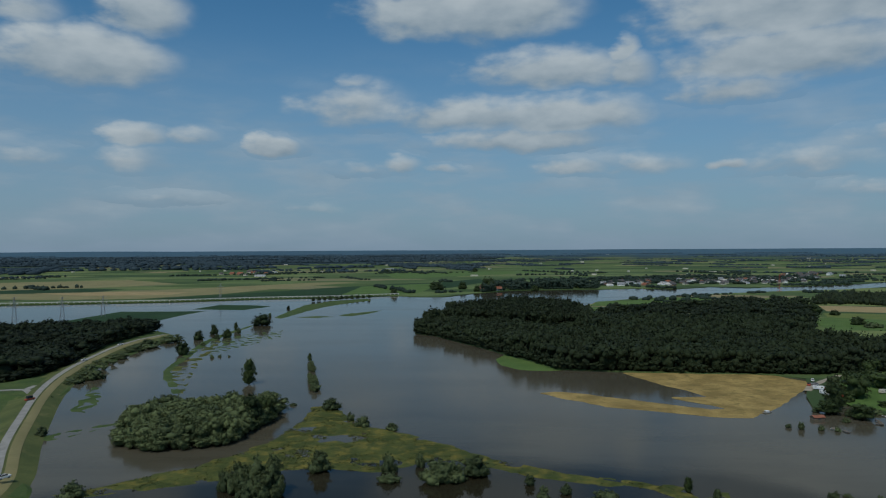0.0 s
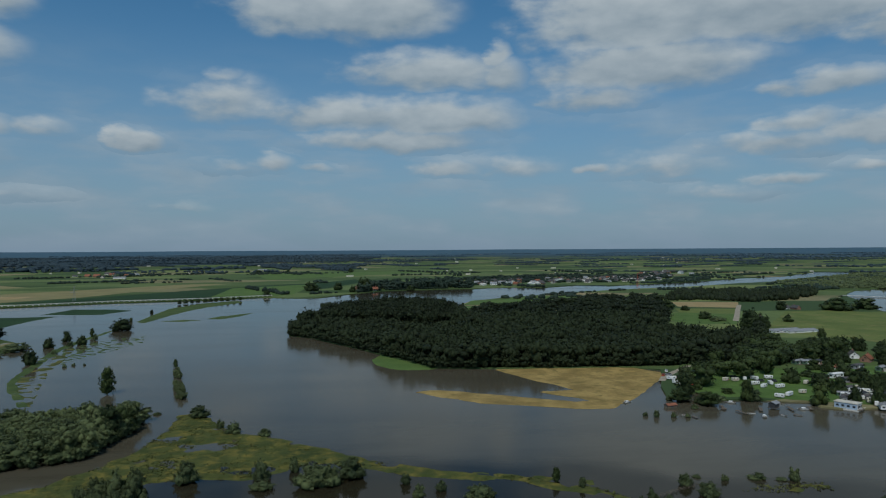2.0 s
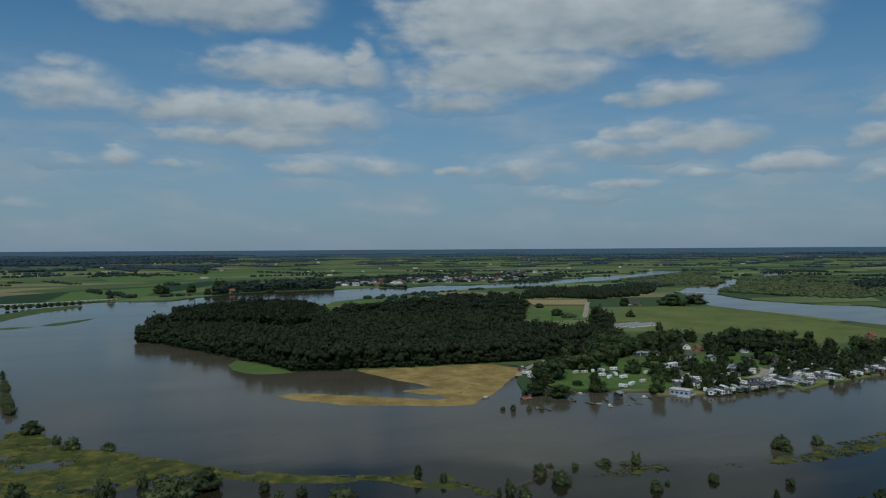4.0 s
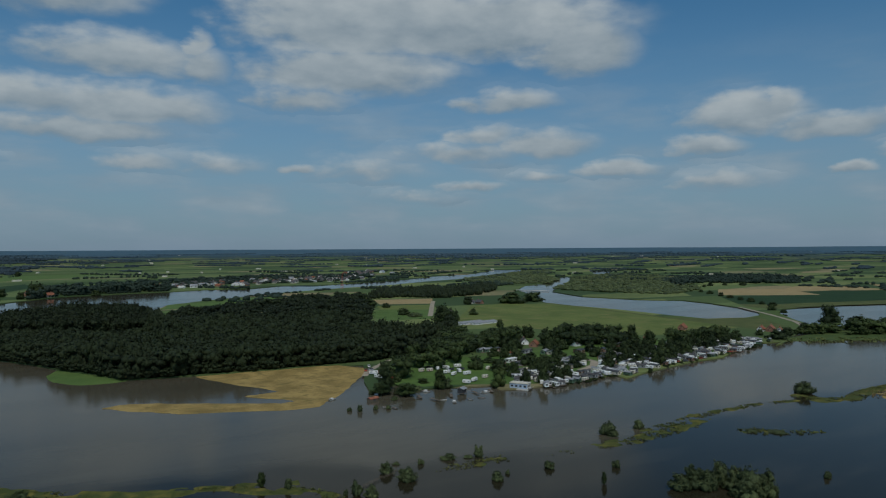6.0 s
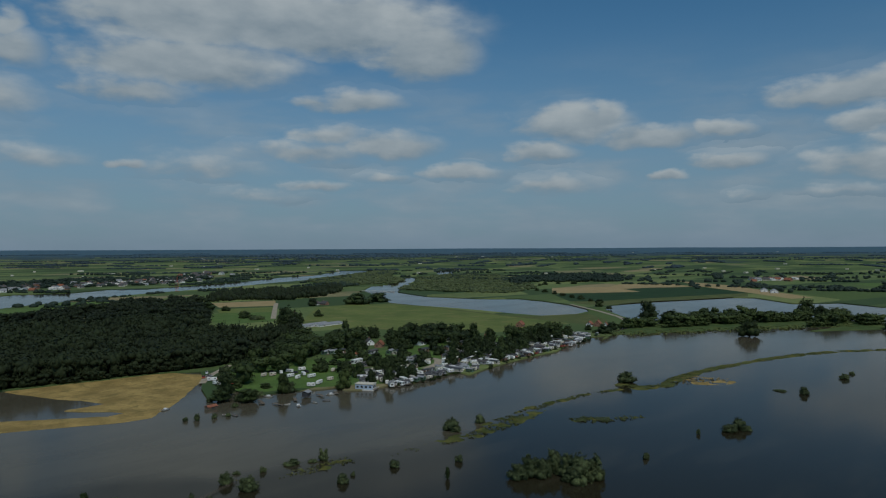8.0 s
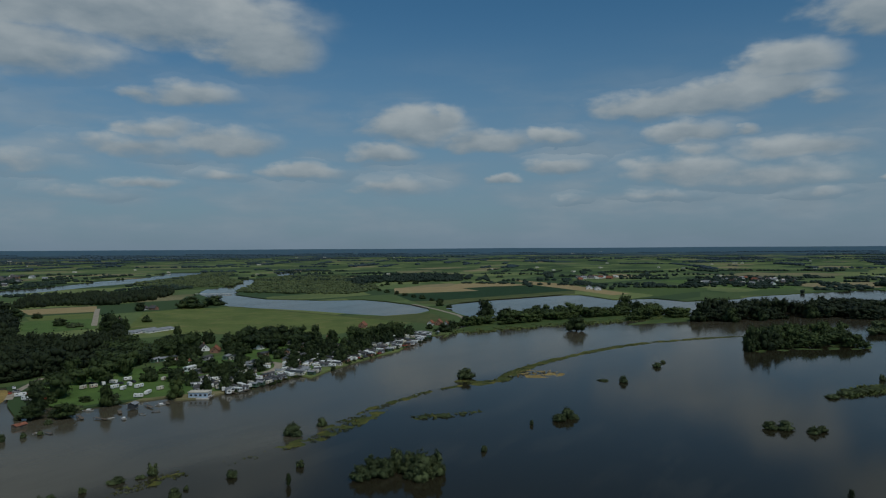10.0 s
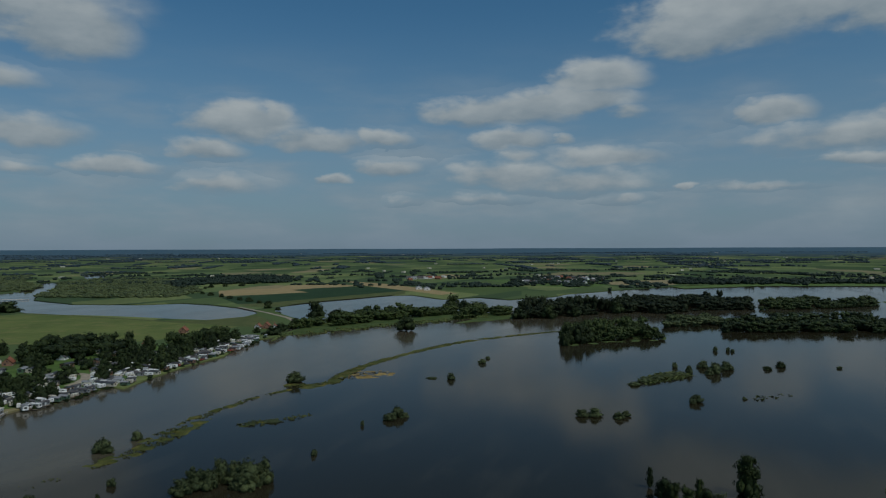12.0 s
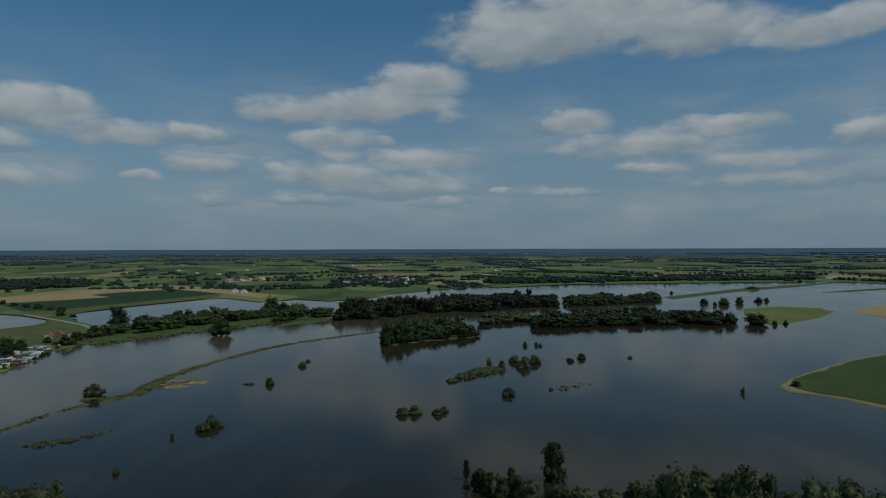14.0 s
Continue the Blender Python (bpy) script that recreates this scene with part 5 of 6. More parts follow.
# hedgerows, copses and far woods out to the skyline
far_rng = np.random.default_rng(23)
shore_polys = [np.array(FLOOD), np.array(CHANNEL)]


def belts(name, near, end, count, long, deep, high, step, gaps, mat, label, seed, headings=(-38, 126), along=0.65):
    """Many thin belts of trees between two distances, most of them lying with the field edges."""
    blobs = [crown(seed + k, 1, 4, "mass", 0.2, 1.1) for k in range(6)]
    vs, fs, tone, n = [], [], [], 0
    for _ in range(count):
        a = math.radians(far_rng.uniform(*headings))
        r = near + (end - near) * far_rng.uniform(0, 1) ** 0.75
        x0, y0 = r * math.sin(a), r * math.cos(a)
        if a < 0.15 and r < 2400 and far_rng.uniform() < 0.9:
            continue
        if 420 < x0 < 1350 and 250 < y0 < 1150:
            continue
        turn = radians(24) + (0 if far_rng.uniform() < along else math.pi / 2) + far_rng.normal() * 0.12
        if r > 5000:
            turn = -a + far_rng.normal() * 0.25
        size = far_rng.uniform(*long)
        shade = far_rng.uniform(0, 1)
        lift = far_rng.uniform(*high)
        for d in range(int(far_rng.integers(1, deep + 1))):
            for u in np.arange(-size / 2, size / 2, step):
                if far_rng.uniform() < gaps:
                    continue
                u2, d2 = u + far_rng.normal() * 4, d * step + far_rng.normal() * 4
                x, y, k = far_place(x0 + math.cos(turn) * u2 - math.sin(turn) * d2, y0 + math.sin(turn) * u2 + math.cos(turn) * d2)
                rad = math.hypot(x, y)
                if rad > R_END - 20 or rad < 3200 and any(inside([(x, y)], p)[0] for p in shore_polys):
                    continue
                v, f = blobs[int(far_rng.integers(6))]
                w = step * k * far_rng.uniform(0.8, 1.7)
                vs.append(v * (w, w, lift * k * far_rng.uniform(0.6, 1.2)) + (x, y, float(far_rise(np.array(rad))) - 0.3 * k))
                fs.append(f + n)
                tone.append(np.full(len(v), shade))
                n += len(v)
    me = mesh(name, np.concatenate(vs), np.concatenate(fs), mat)
    me.attributes.new("tone", "FLOAT", "POINT").data.foreach_set("value", np.concatenate(tone).astype(np.float32))
    tagged(new(name, me), label, "woods", kind="stuff")


belts("field_hedges", 1000, 2600, 380, (50, 280), 2, (5, 9), 10.0, 0.2, LEAF_HEDGE, "hedgerows and copses between the fields", 200)
belts("far_woods", 2500, 6000, 400, (90, 420), 2, (6, 11), 17.0, 0.08, LEAF_FAR_HAZED, "dark woods and belts of trees across the plain, haze in their colour", 210)
belts("far_woods", 5500, 15000, 130, (300, 1300), 2, (9, 16), 55.0, 0.1, LEAF_SKYLINE_HAZED, "woods and belts of trees out to the skyline, tinted blue for haze", 220)
belts("ridge_woods", 2900, 11000, 170, (250, 1200), 2, (10, 18), 42.0, 0.08, LEAF_FAR_HAZED, "wooded ridge along the skyline, tinted blue for haze", 230, (-38, 2))

# pale specks of far farms and sheds
bm = bmesh.new()
for _ in range(95):
    a, r = math.radians(far_rng.uniform(-36, 124)), far_rng.uniform(1900, 4500)
    x, y = r * math.sin(a), r * math.cos(a)
    near = max(0.0, (r - R_FLAT) / (R_END - R_FLAT))
    s = r * (1 - near) / R_FLAT if r > R_FLAT else 1.0
    if any(inside([(x, y)], p)[0] for p in shore_polys):
        continue
    l = far_rng.uniform(8, 22)
    m = pose(x, y, float(far_rise(np.array(r))) + 2.2 * s, 0, 0, far_rng.uniform(0, 180)) @ Matrix.Diagonal((l, far_rng.uniform(6, 10), 4.5 * s, 1))
    bmesh.ops.create_cube(bm, size=1, matrix=m)
me = bpy.data.meshes.new("far_buildings")
bm.to_mesh(me)
bm.free()
me.materials.append(CREAM)
tagged(new("far_buildings", me), "pale farm buildings and greenhouses scattered to the skyline", "buildings", kind="stuff")

# ---------------------------------------------------------------- built things


def put(kind, x, y, z=0.0, turn=0.0, scale=(1, 1, 1), group="", label=""):
    """The pattern itself at its first place, copies after that."""
    m = pose(x, y, z, 0, 0, turn)
    if kind not in used:
        used.add(kind)
        ob = kind
        ob.matrix_basis = m @ Matrix.Diagonal((*scale, 1))
    else:
        ob = copy_thing(kind, m @ Matrix.Diagonal((scale[0] / kind.scale[0], scale[1] / kind.scale[1], scale[2] / kind.scale[2], 1)))
    return tagged(ob, label, group=group)


def house_kind(length, width, wall, rise, wall_mat, roof_mat, label, chimney=True, plain_sides=False):
    ob = new("house")
    tagged(ob, label, "house")
    part("wall", gable(length, width, wall, rise), wall_mat, ob)
    part("roof", roof(length, width, rise, wall, 0.5, 0.28), roof_mat, ob)
    if chimney:
        part("chimney", box(0.9, 0.9, 1.9, length * 0.22, 0.0, wall + rise - 0.5, 0.05), BRICK, ob)
    for side in (-1, 1):
        for x in (-0.3, 0.34) if plain_sides else (-0.3, 0.05, 0.34):
            w = part("window", box(1.5, 0.1, 1.2, x * length, side * (width / 2 + 0.03), 1.0), PANE, ob)
            if not plain_sides:
                part("frame", box(1.7, 0.08, 0.12, x * length, side * (width / 2 + 0.06), 0.9), WHITE, w)
        if not plain_sides:
            part("window", box(0.1, 1.4, 1.2, side * (length / 2 + 0.03), width * 0.2, 1.0), PANE, ob)
        part("window", box(0.1, 1.0, 1.1, side * (length / 2 + 0.03), 0.0, wall + 0.5), PANE, ob)
    part("door", box(1.0, 0.1, 2.05, length * 0.2, -(width / 2 + 0.03), 0.05), GREEN, ob)
    return ob


def caravan_kind(length, paint, stripe, label):
    ob = new("caravan")
    tagged(ob, label, "caravan")
    part("body", box(length, 2.3, 2.1, 0, 0, 0.5, 0.28), paint, ob)
    part("roof_hatch", box(0.7, 0.7, 0.14, 0.5, 0, 2.58, 0.03), GREY, ob)
    part("stripe", box(length * 0.93, 2.34, 0.16, 0, 0, 1.0), stripe, ob)
    for x in (-0.28, 0.28):
        part("window", box(1.1, 2.36, 0.55, x * length, 0, 1.55), PANE, ob)
    part("door", box(0.62, 0.06, 1.75, 0, -1.17, 0.6), CREAM, ob)
    for s in (-1, 1):
        part("wheel", rod((-0.3, s * 1.0, 0.33), (-0.3, s * 1.16, 0.33), 0.33, sides=12), DARK, ob)
    part("drawbar", rod((length / 2 - 0.1, 0, 0.45), (length / 2 + 1.1, 0, 0.4), 0.06), STEEL, ob)
    part("corner_leg", rod((length / 2 - 0.6, 0, 0.0), (length / 2 - 0.6, 0, 0.6), 0.05), STEEL, ob)
    return ob


def chalet_kind(length, width, wall_mat, roof_mat, label, rise=0.7):
    ob = new("chalet")
    tagged(ob, label, "chalet")
    part("wall", gable(length, width, 2.5, rise), wall_mat, ob)
    part("roof", roof(length, width, rise, 2.5, 0.35, 0.16), roof_mat, ob)
    part("deck", box(length * 0.8, 2.2, 0.3, 0, -width / 2 - 1.12, 0, 0.02), WOOD, ob)
    for x in (-0.32, 0.3):
        part("window", box(1.4, 0.08, 1.0, x * length, -width / 2 - 0.03, 1.0), PANE, ob)
        part("window", box(1.4, 0.08, 1.0, x * length, width / 2 + 0.03, 1.0), PANE, ob)
    part("window", box(0.08, 1.8, 1.1, length / 2 + 0.03, 0, 0.95), PANE, ob)
    part("window", box(0.08, 1.8, 1.1, -length / 2 - 0.03, 0, 0.95), PANE, ob)
    part("door", box(0.9, 0.08, 2.0, 0.0, -width / 2 - 0.03, 0.3), WHITE, ob)
    return ob


def car_kind(paint, label, long=4.3, high=1.5):
    ob = new("car")
    tagged(ob, label, "car")
    part("body", box(long, 1.75, 0.75, 0, 0, 0.32, 0.16), paint, ob)
    part("cabin", box(long * 0.58, 1.55, high - 0.95, -0.15, 0, 1.0, 0.2), PANE, ob)
    part("roof", box(long * 0.42, 1.4, 0.07, -0.15, 0, high - 0.02, 0.02), paint, ob)
    for x in (-0.31, 0.31):
        for s in (-1, 1):
            part("wheel", rod((x * long, s * 0.72, 0.32), (x * long, s * 0.9, 0.32), 0.32, sides=12), DARK, ob)
    return ob


def boat_kind(long, paint, label, cabin=True):
    ob = new("boat")
    tagged(ob, label, "boat")
    bm = bmesh.new()
    rings = []
    for z, s in ((-0.2, 0.75), (0.7, 1.0)):
        pts = [(-0.5, -0.5), (0.2, -0.5), (0.42, -0.28), (0.52, 0.0), (0.42, 0.28), (0.2, 0.5), (-0.5, 0.5)]
        rings.append([bm.verts.new((x * long * s, y * long * 0.36 * s, z)) for x, y in pts])
    for i in range(7):
        j = (i + 1) % 7
        bm.faces.new((rings[0][i], rings[0][j], rings[1][j], rings[1][i]))
    bm.faces.new(rings[1])
    bm.faces.new(rings[0][::-1])
    part("hull", bm, paint, ob)
    part("rail", box(long * 0.9, long * 0.3, 0.08, -0.03 * long, 0, 0.7, 0.02), WOOD, ob)
    if cabin:
        c = part("cabin", box(long * 0.36, long * 0.24, 0.9, -0.05 * long, 0, 0.78, 0.12), paint, ob)
        part("window", box(long * 0.37, long * 0.22, 0.35, -0.05 * long, 0, 1.15), PANE, c)
    return ob


# dike with its road
CREST = [(-149, 218), (-148, 230), (-172, 269), (-186, 299), (-200, 330), (-217, 367), (-233, 408), (-245, 446), (-255, 491), (-268, 563), (-268, 617), (-268, 669)]
c = np.array(ragged(CREST, 6.0, 0.4, closed=False))
for _ in range(12):
    c[1:-1] = (c[:-2] + 2 * c[1:-1] + c[2:]) / 4
t = np.gradient(c, axis=0)
side = np.stack([-t[:, 1], t[:, 0]], 1) / np.hypot(t[:, 0], t[:, 1])[:, None]


def swept(name, offsets, heights, mat, label, category="ground", lump=0.0):
    """A strip along the dike with the given cross-section."""
    n, k = len(c), len(offsets)
    fade = np.clip(np.minimum(np.arange(n) + 4, (n - np.arange(n)) + 2) / 12, 0.15, 1)
    v = np.concatenate([np.column_stack([c + side * (o + lump * RNG.normal(size=(n, 1))), h * (fade if h > 0 else np.ones(n))]) for o, h in zip(offsets, heights)])
    i = np.arange(n - 1)
    f = np.concatenate([np.stack([a * n + i, (a + 1) * n + i, (a + 1) * n + i + 1, a * n + i + 1], 1) for a in range(k - 1)])[:, ::-1]
    return setting(name, mesh(name, v, f[:, ::-1], mat), label, category)


swept("dike", (14, 7, 3.4, -3.4, -8, -15), (0.3, 1.7, 3.0, 3.0, 1.4, -0.6), ROUGH, "grass-covered river dike")
swept("dike_verge", (-2.6, -3.4, -6.4), (3.05, 3.04, 2.07), HAY, "strip of dry mown grass on the dike")
swept("dike_road", (1.7, -1.7), (3.10, 3.10), ASPHALT, "narrow paved road on the dike", "road")


def lane(name, line, width, z, mat, label):
    q = ragged(line, 4.0, 0.25, closed=False)
    v, f = fill(widened(q, width))
    return setting(name, mesh(name, np.column_stack([v, np.full(len(v), z)]), f, mat), label, "road")


lane("side_road", [(-224, 380), (-237, 395), (-245, 395), (-262, 390)], 4.0, 2.2, ASPHALT, "paved side road leaving the dike")
lane("side_road_1", [(-233, 408), (-239, 406), (-237, 395)], 3.5, 2.25, ASPHALT, "paved fork at the dike junction")
land("junction_bank", [(-244, 433), (-255, 433), (-265, 415), (-283, 412), (-261, 380), (-244, 383), (-228, 376), (-221, 376)], BANK, "raised grass round the road junction", z=2.1, wave=0.08, step=4, rough=0.8, slope=6)
lane("camp_track", [(202, 387), (211, 400), (224, 413), (235, 423), (247, 434)], 4.0, 0.93, GRAVEL, "gravel track to the campsite")
lane("camp_loop", [(326, 325), (336, 327), (348, 333), (359, 343), (361, 353), (355, 355)], 5.5, 0.95, GRAVEL, "sandy loop road in the campsite")
lane("farm_track", [(447, 689), (487, 748), (534, 818), (579, 884)], 6.0, 0.93, GRAVEL, "pale farm track")
lane("field_track", [(838, 542), (772, 458), (723, 403), (685, 372)], 5.0, 0.93, GRAVEL, "sandy track beside the channel")

VAN = car_kind(RED, "dark red van on the dike road", 5.2, 2.3)
CARS = [car_kind(WHITE, "white car with dark windows"), car_kind(DARK, "dark blue-black car with dark windows"), car_kind(GREY, "grey car with dark windows"), car_kind(RED, "red car with dark windows")]
x, y = [(-216, 363)][0]
put(VAN, x, y, 3.06, 70)
for k, (x, y) in enumerate([(-255, 494), (-268, 577), (-150, 237)]):
    put(CARS[0], x, y, 3.06, 60, group="cars on the dike")

# white causeway rail across the flood
RAIL = [(-730, 1028), (-673, 1056), (-557, 1082), (-436, 1109), (-316, 1164), (-179, 1195), (-80, 1247)]
rail = new("causeway_rail")
tagged(rail, "long white concrete rail of a causeway across the flood", "barrier")
q = np.array(ragged(RAIL, 7.5, 0.0, closed=False))
bm, bm2 = bmesh.new(), bmesh.new()
for a, b in zip(q[:-1], q[1:]):
    d = b - a
    m = Matrix.Translation(((a[0] + b[0]) / 2, (a[1] + b[1]) / 2, 3.35)) @ Matrix.Rotation(math.atan2(d[1], d[0]), 4, "Z") @ Matrix.Diagonal((np.hypot(*d), 0.5, 0.9, 1))
    bmesh.ops.create_cube(bm, size=1, matrix=m)
    m = Matrix.Translation(((a[0] + b[0]) / 2, (a[1] + b[1]) / 2, 0.6)) @ Matrix.Rotation(math.atan2(d[1], d[0]), 4, "Z") @ Matrix.Diagonal((np.hypot(*d), 6, 1.6, 1))
    bmesh.ops.create_cube(bm2, size=1, matrix=m)
part("beam", bm, CONCRETE, rail)
part("footing", bm2, BANK, rail, "grassy footing of the causeway")
post = bpy.data.meshes.new("post")
bm = box(1.6, 0.5, 2.2)
bm.to_mesh(post)
bm.free()
post.materials.append(CONCRETE)
for x, y in q:
    o = part("post", post, CONCRETE, rail)
    o.location = (x, y, 1.2)

# campsite
SHORE = [(239, 325), (250, 318), (258, 308), (276, 298), (295, 298), (322, 301), (353, 304), (383, 313), (424, 314), (471, 321), (506, 327), (555, 341)]
VANS = [caravan_kind(6.0, WHITE, GREY, "white touring caravan on the campsite"), caravan_kind(7.2, WHITE, BLUE, "long white caravan with a blue stripe"),
        caravan_kind(5.2, CREAM, RED, "small cream caravan with a red stripe")]
CHALETS = [chalet_kind(9.5, 3.8, WHITE, GREY, "white holiday chalet with a grey roof"), chalet_kind(10.5, 4.2, CREAM, DARK, "cream holiday chalet with a dark roof"),
           chalet_kind(8.5, 3.6, GREEN, GREY, "green timber chalet with a pale roof"), chalet_kind(9.0, 4.0, GREY, SLATE, "grey holiday chalet with a slate roof"),
           chalet_kind(9.0, 3.6, WHITE, WHITE, "white mobile home with a white roof", 0.35), chalet_kind(8.0, 4.0, BRICK, DARK, "brown chalet with a black roof")]
shore = np.array(ragged(SHORE, 1.0, 0.0, closed=False))
along = np.gradient(shore, axis=0)
inland = np.stack([-along[:, 1], along[:, 0]], 1) / np.hypot(along[:, 0], along[:, 1])[:, None]
if np.dot(inland[len(inland) // 2], shore[len(shore) // 2]) < 0:
    inland = -inland
camp_rng = np.random.default_rng(5)
spots = []
LOOP = np.array([(326, 325), (336, 327), (348, 333), (359, 343), (361, 353), (355, 355)])
for depth in (-6.0, 0.0, 6.0, 12.5, 20, 28, 37):
    u = (100 if depth < -1 else 40 if depth < 10 else 24) + camp_rng.uniform(0, 8)
    while u < len(shore) - 1:
        i = int(u)
        x, y = shore[i] + inland[i] * (depth + camp_rng.normal() * 1.3)
        if np.hypot(*(LOOP - (x, y)).T).min() < 8.5:
            u += 4
            continue
        turn = math.degrees(math.atan2(along[i][1], along[i][0])) + (90 if camp_rng.uniform() < (0.8 if depth < 10 else 0.5) else 0) + camp_rng.normal() * 7
        pick = camp_rng.uniform()
        taper = 1.0 - 0.5 * (depth > 26) * (u / len(shore) > 0.7)
        if pick < 0.50 * taper:
            put(CHALETS[int(camp_rng.choice(6, p=[.13, .18, .14, .26, .11, .18]))], x, y, 0.89, turn, (0.6, 0.68, 0.78), "campsite chalets")
            spots.append((x, y))
        elif pick < 0.76 * taper:
            put(VANS[int(camp_rng.integers(3))], x, y, 0.89, turn, (0.8, 0.85, 0.85), "campsite caravans")
            spots.append((x, y))
        elif pick < 0.84 * taper:
            put(CARS[int(camp_rng.integers(4))], x, y, 0.89, turn + camp_rng.normal() * 20, group="campsite cars")
        elif pick < 0.95 and depth > 12:
            stand(GROVE, x, y, camp_rng.uniform(6, 10), camp_rng.uniform(6, 9.5), 0.8, "campsite trees")
        if depth > 8 and camp_rng.uniform() < 0.2:
            stand(GROVE, x + camp_rng.normal() * 3, y + camp_rng.normal() * 3, camp_rng.uniform(8, 12.5), camp_rng.uniform(8, 12), 0.8, "campsite trees")
        u += camp_rng.uniform(4.4, 7.0)
for x, y in [(239, 379), (244, 377), (252, 380), (258, 379), (268, 380), (249, 365), (249, 357), (258, 364), (257, 354), (240, 331), (248, 334), (259, 338), (210, 390), (206, 377), (207, 370), (279, 361), (281, 350)]:
    put(VANS[int(camp_rng.integers(3))], x, y, 0.89, camp_rng.uniform(0, 180), (0.8, 0.85, 0.85), "campsite caravans")
for x, y in [(211, 402), (215, 403), (215, 392), (250, 388), (258, 373), (265, 371), (220, 415), (211, 381), (211, 371)]:
    put(CARS[int(camp_rng.integers(4))], x, y, 0.89, camp_rng.uniform(0, 180), group="campsite cars")
for x, y in [(327, 423), (333, 421), (322, 425), (347, 401), (356, 391), (360, 386), (391, 377), (397, 371), (401, 366), (428, 384), (339, 355), (347, 354), (379, 378), (308, 361), (311, 376), (295, 369), (439, 403), (418, 347)]:
    put(CHALETS[int(camp_rng.integers(6))], x, y, 0.89, camp_rng.uniform(-30, 30) + 20, group="campsite chalets")
sow([(220, 330, 11.0, 7.5), (196, 349, 12.4, 10.6), (186, 336, 6.5, 11.9), (196, 325, 7.1, 11.9), (209, 359, 5.8, 6.5), (250, 313, 11.3, 9.7), (220, 347, 3.2, 7.1), (282, 353, 9.8, 12.3), (274, 367, 10.3, 11.0), (296, 382, 4.7, 9.3), (321, 382, 8.9, 12.1), (312, 357, 10.7, 13.0), (313, 339, 9.4, 9.7), (357, 425, 9.0, 10.7), (351, 432, 10.8, 11.7), (334, 367, 4.8, 8.0), (342, 358, 7.2, 10.5), (298, 305, 5.9, 4.8)], "campsite trees", z=0.6, leafy=True)
sow([(351, 349, 8.8, 12.1), (377, 358, 8.5, 11.0), (369, 328, 7.2, 8.0), (402, 352, 11.7, 13.0), (385, 310, 12.8, 12.0), (407, 317, 11.3, 10.0), (436, 326, 10.6, 10.6), (473, 333, 8.4, 10.2), (501, 338, 8.2, 9.7), (529, 346, 9.1, 12.1), (502, 366, 12.5, 8.0), (492, 377, 11.0, 9.0), (461, 378, 11.6, 9.7), (452, 389, 12.6, 11.6), (455, 418, 14.1, 15.1), (431, 423, 13.7, 13.7), (392, 424, 15.0, 12.2), (409, 471, 12.6, 12.1), (387, 461, 10.2, 10.7)], "campsite trees", z=0.6, leafy=True)
sow([(154, 311, 2.2, 2.8), (158, 308, 3.9, 3.3), (166, 306, 3.0, 2.8), (172, 304, 2.5, 2.8), (185, 320, 2.9, 4.1), (225, 331, 6.8, 9.2), (218, 389, 9.9, 10.6), (195, 331, 4.8, 9.0), (209, 336, 3.1, 7.4), (182, 341, 2.1, 4.3)], "shrubs at the drowned landing")
for i in range(44, len(shore) - 1, 5):
    off = -8.5 if i > 100 else -3.0
    p = shore[i] + inland[i] * (off + camp_rng.normal() * 1.2) + camp_rng.normal(size=2)
    if camp_rng.uniform() < 0.75:
        stand(BANKSIDE, p[0], p[1], camp_rng.uniform(1.2, 3.4), camp_rng.uniform(2.5, 5.0), 0.3, "bushes on the campsite bank")
# the densest rows, shoulder to shoulder along the water
left, tries = 95, 0
while left and tries < 4000:
    tries += 1
    i = int(camp_rng.uniform(40, len(shore) - 2))
    p = shore[i] + inland[i] * camp_rng.uniform(0.0, 46)
    if np.hypot(*(LOOP - p).T).min() < 8.5 or min(math.hypot(p[0] - x, p[1] - y) for x, y in spots) < 5.2:
        continue
    turn = math.degrees(math.atan2(along[i][1], along[i][0])) + camp_rng.choice([0, 90]) + camp_rng.normal() * 9
    if camp_rng.uniform() < 0.55:
        put(CHALETS[int(camp_rng.choice(6, p=[.14, .18, .12, .26, .1, .2]))], p[0], p[1], 0.89, turn, (0.6, 0.68, 0.8), "campsite chalets")
    else:
        put(VANS[int(camp_rng.integers(3))], p[0], p[1], 0.89, turn, (0.8, 0.85, 0.9), "campsite caravans")
    spots.append((p[0], p[1]))
    left -= 1
CAMP = [(310, 395), (326, 376), (332, 348), (376, 351), (410, 347), (449, 350), (496, 349), (535, 352), (521, 367), (476, 383), (432, 410), (377, 421), (347, 427), (312, 416)]
lo, hi = np.min(CAMP, 0), np.max(CAMP, 0)
left = 20
while left:
    p = camp_rng.uniform(lo, hi)
    if inside([p], CAMP)[0] and np.hypot(*(LOOP - p).T).min() > 9:
        stand(GROVE, p[0], p[1], camp_rng.uniform(8, 13), camp_rng.uniform(8, 12.5), 0.8, "campsite trees")
        left -= 1
ORANGE = [house_kind(11, 8, 2.8, 3.6, BRICK, TILE, "brick house with an orange tiled roof"), house_kind(9, 6.5, 2.6, 2.8, WHITE, TILE, "white house with an orange tiled roof")]
GREYH = [house_kind(13, 8, 2.8, 3.6, BRICK, SLATE, "brick house with a dark slate roof"), house_kind(11, 7.5, 2.7, 3.2, WHITE, SLATE, "white house with a dark roof")]
FAR_RED = [house_kind(12, 8, 2.8, 3.6, BRICK, TILE, "brick village house with an orange roof", plain_sides=True), house_kind(10, 7, 2.7, 3.0, WHITE, TILE, "white village house with an orange roof", plain_sides=True)]
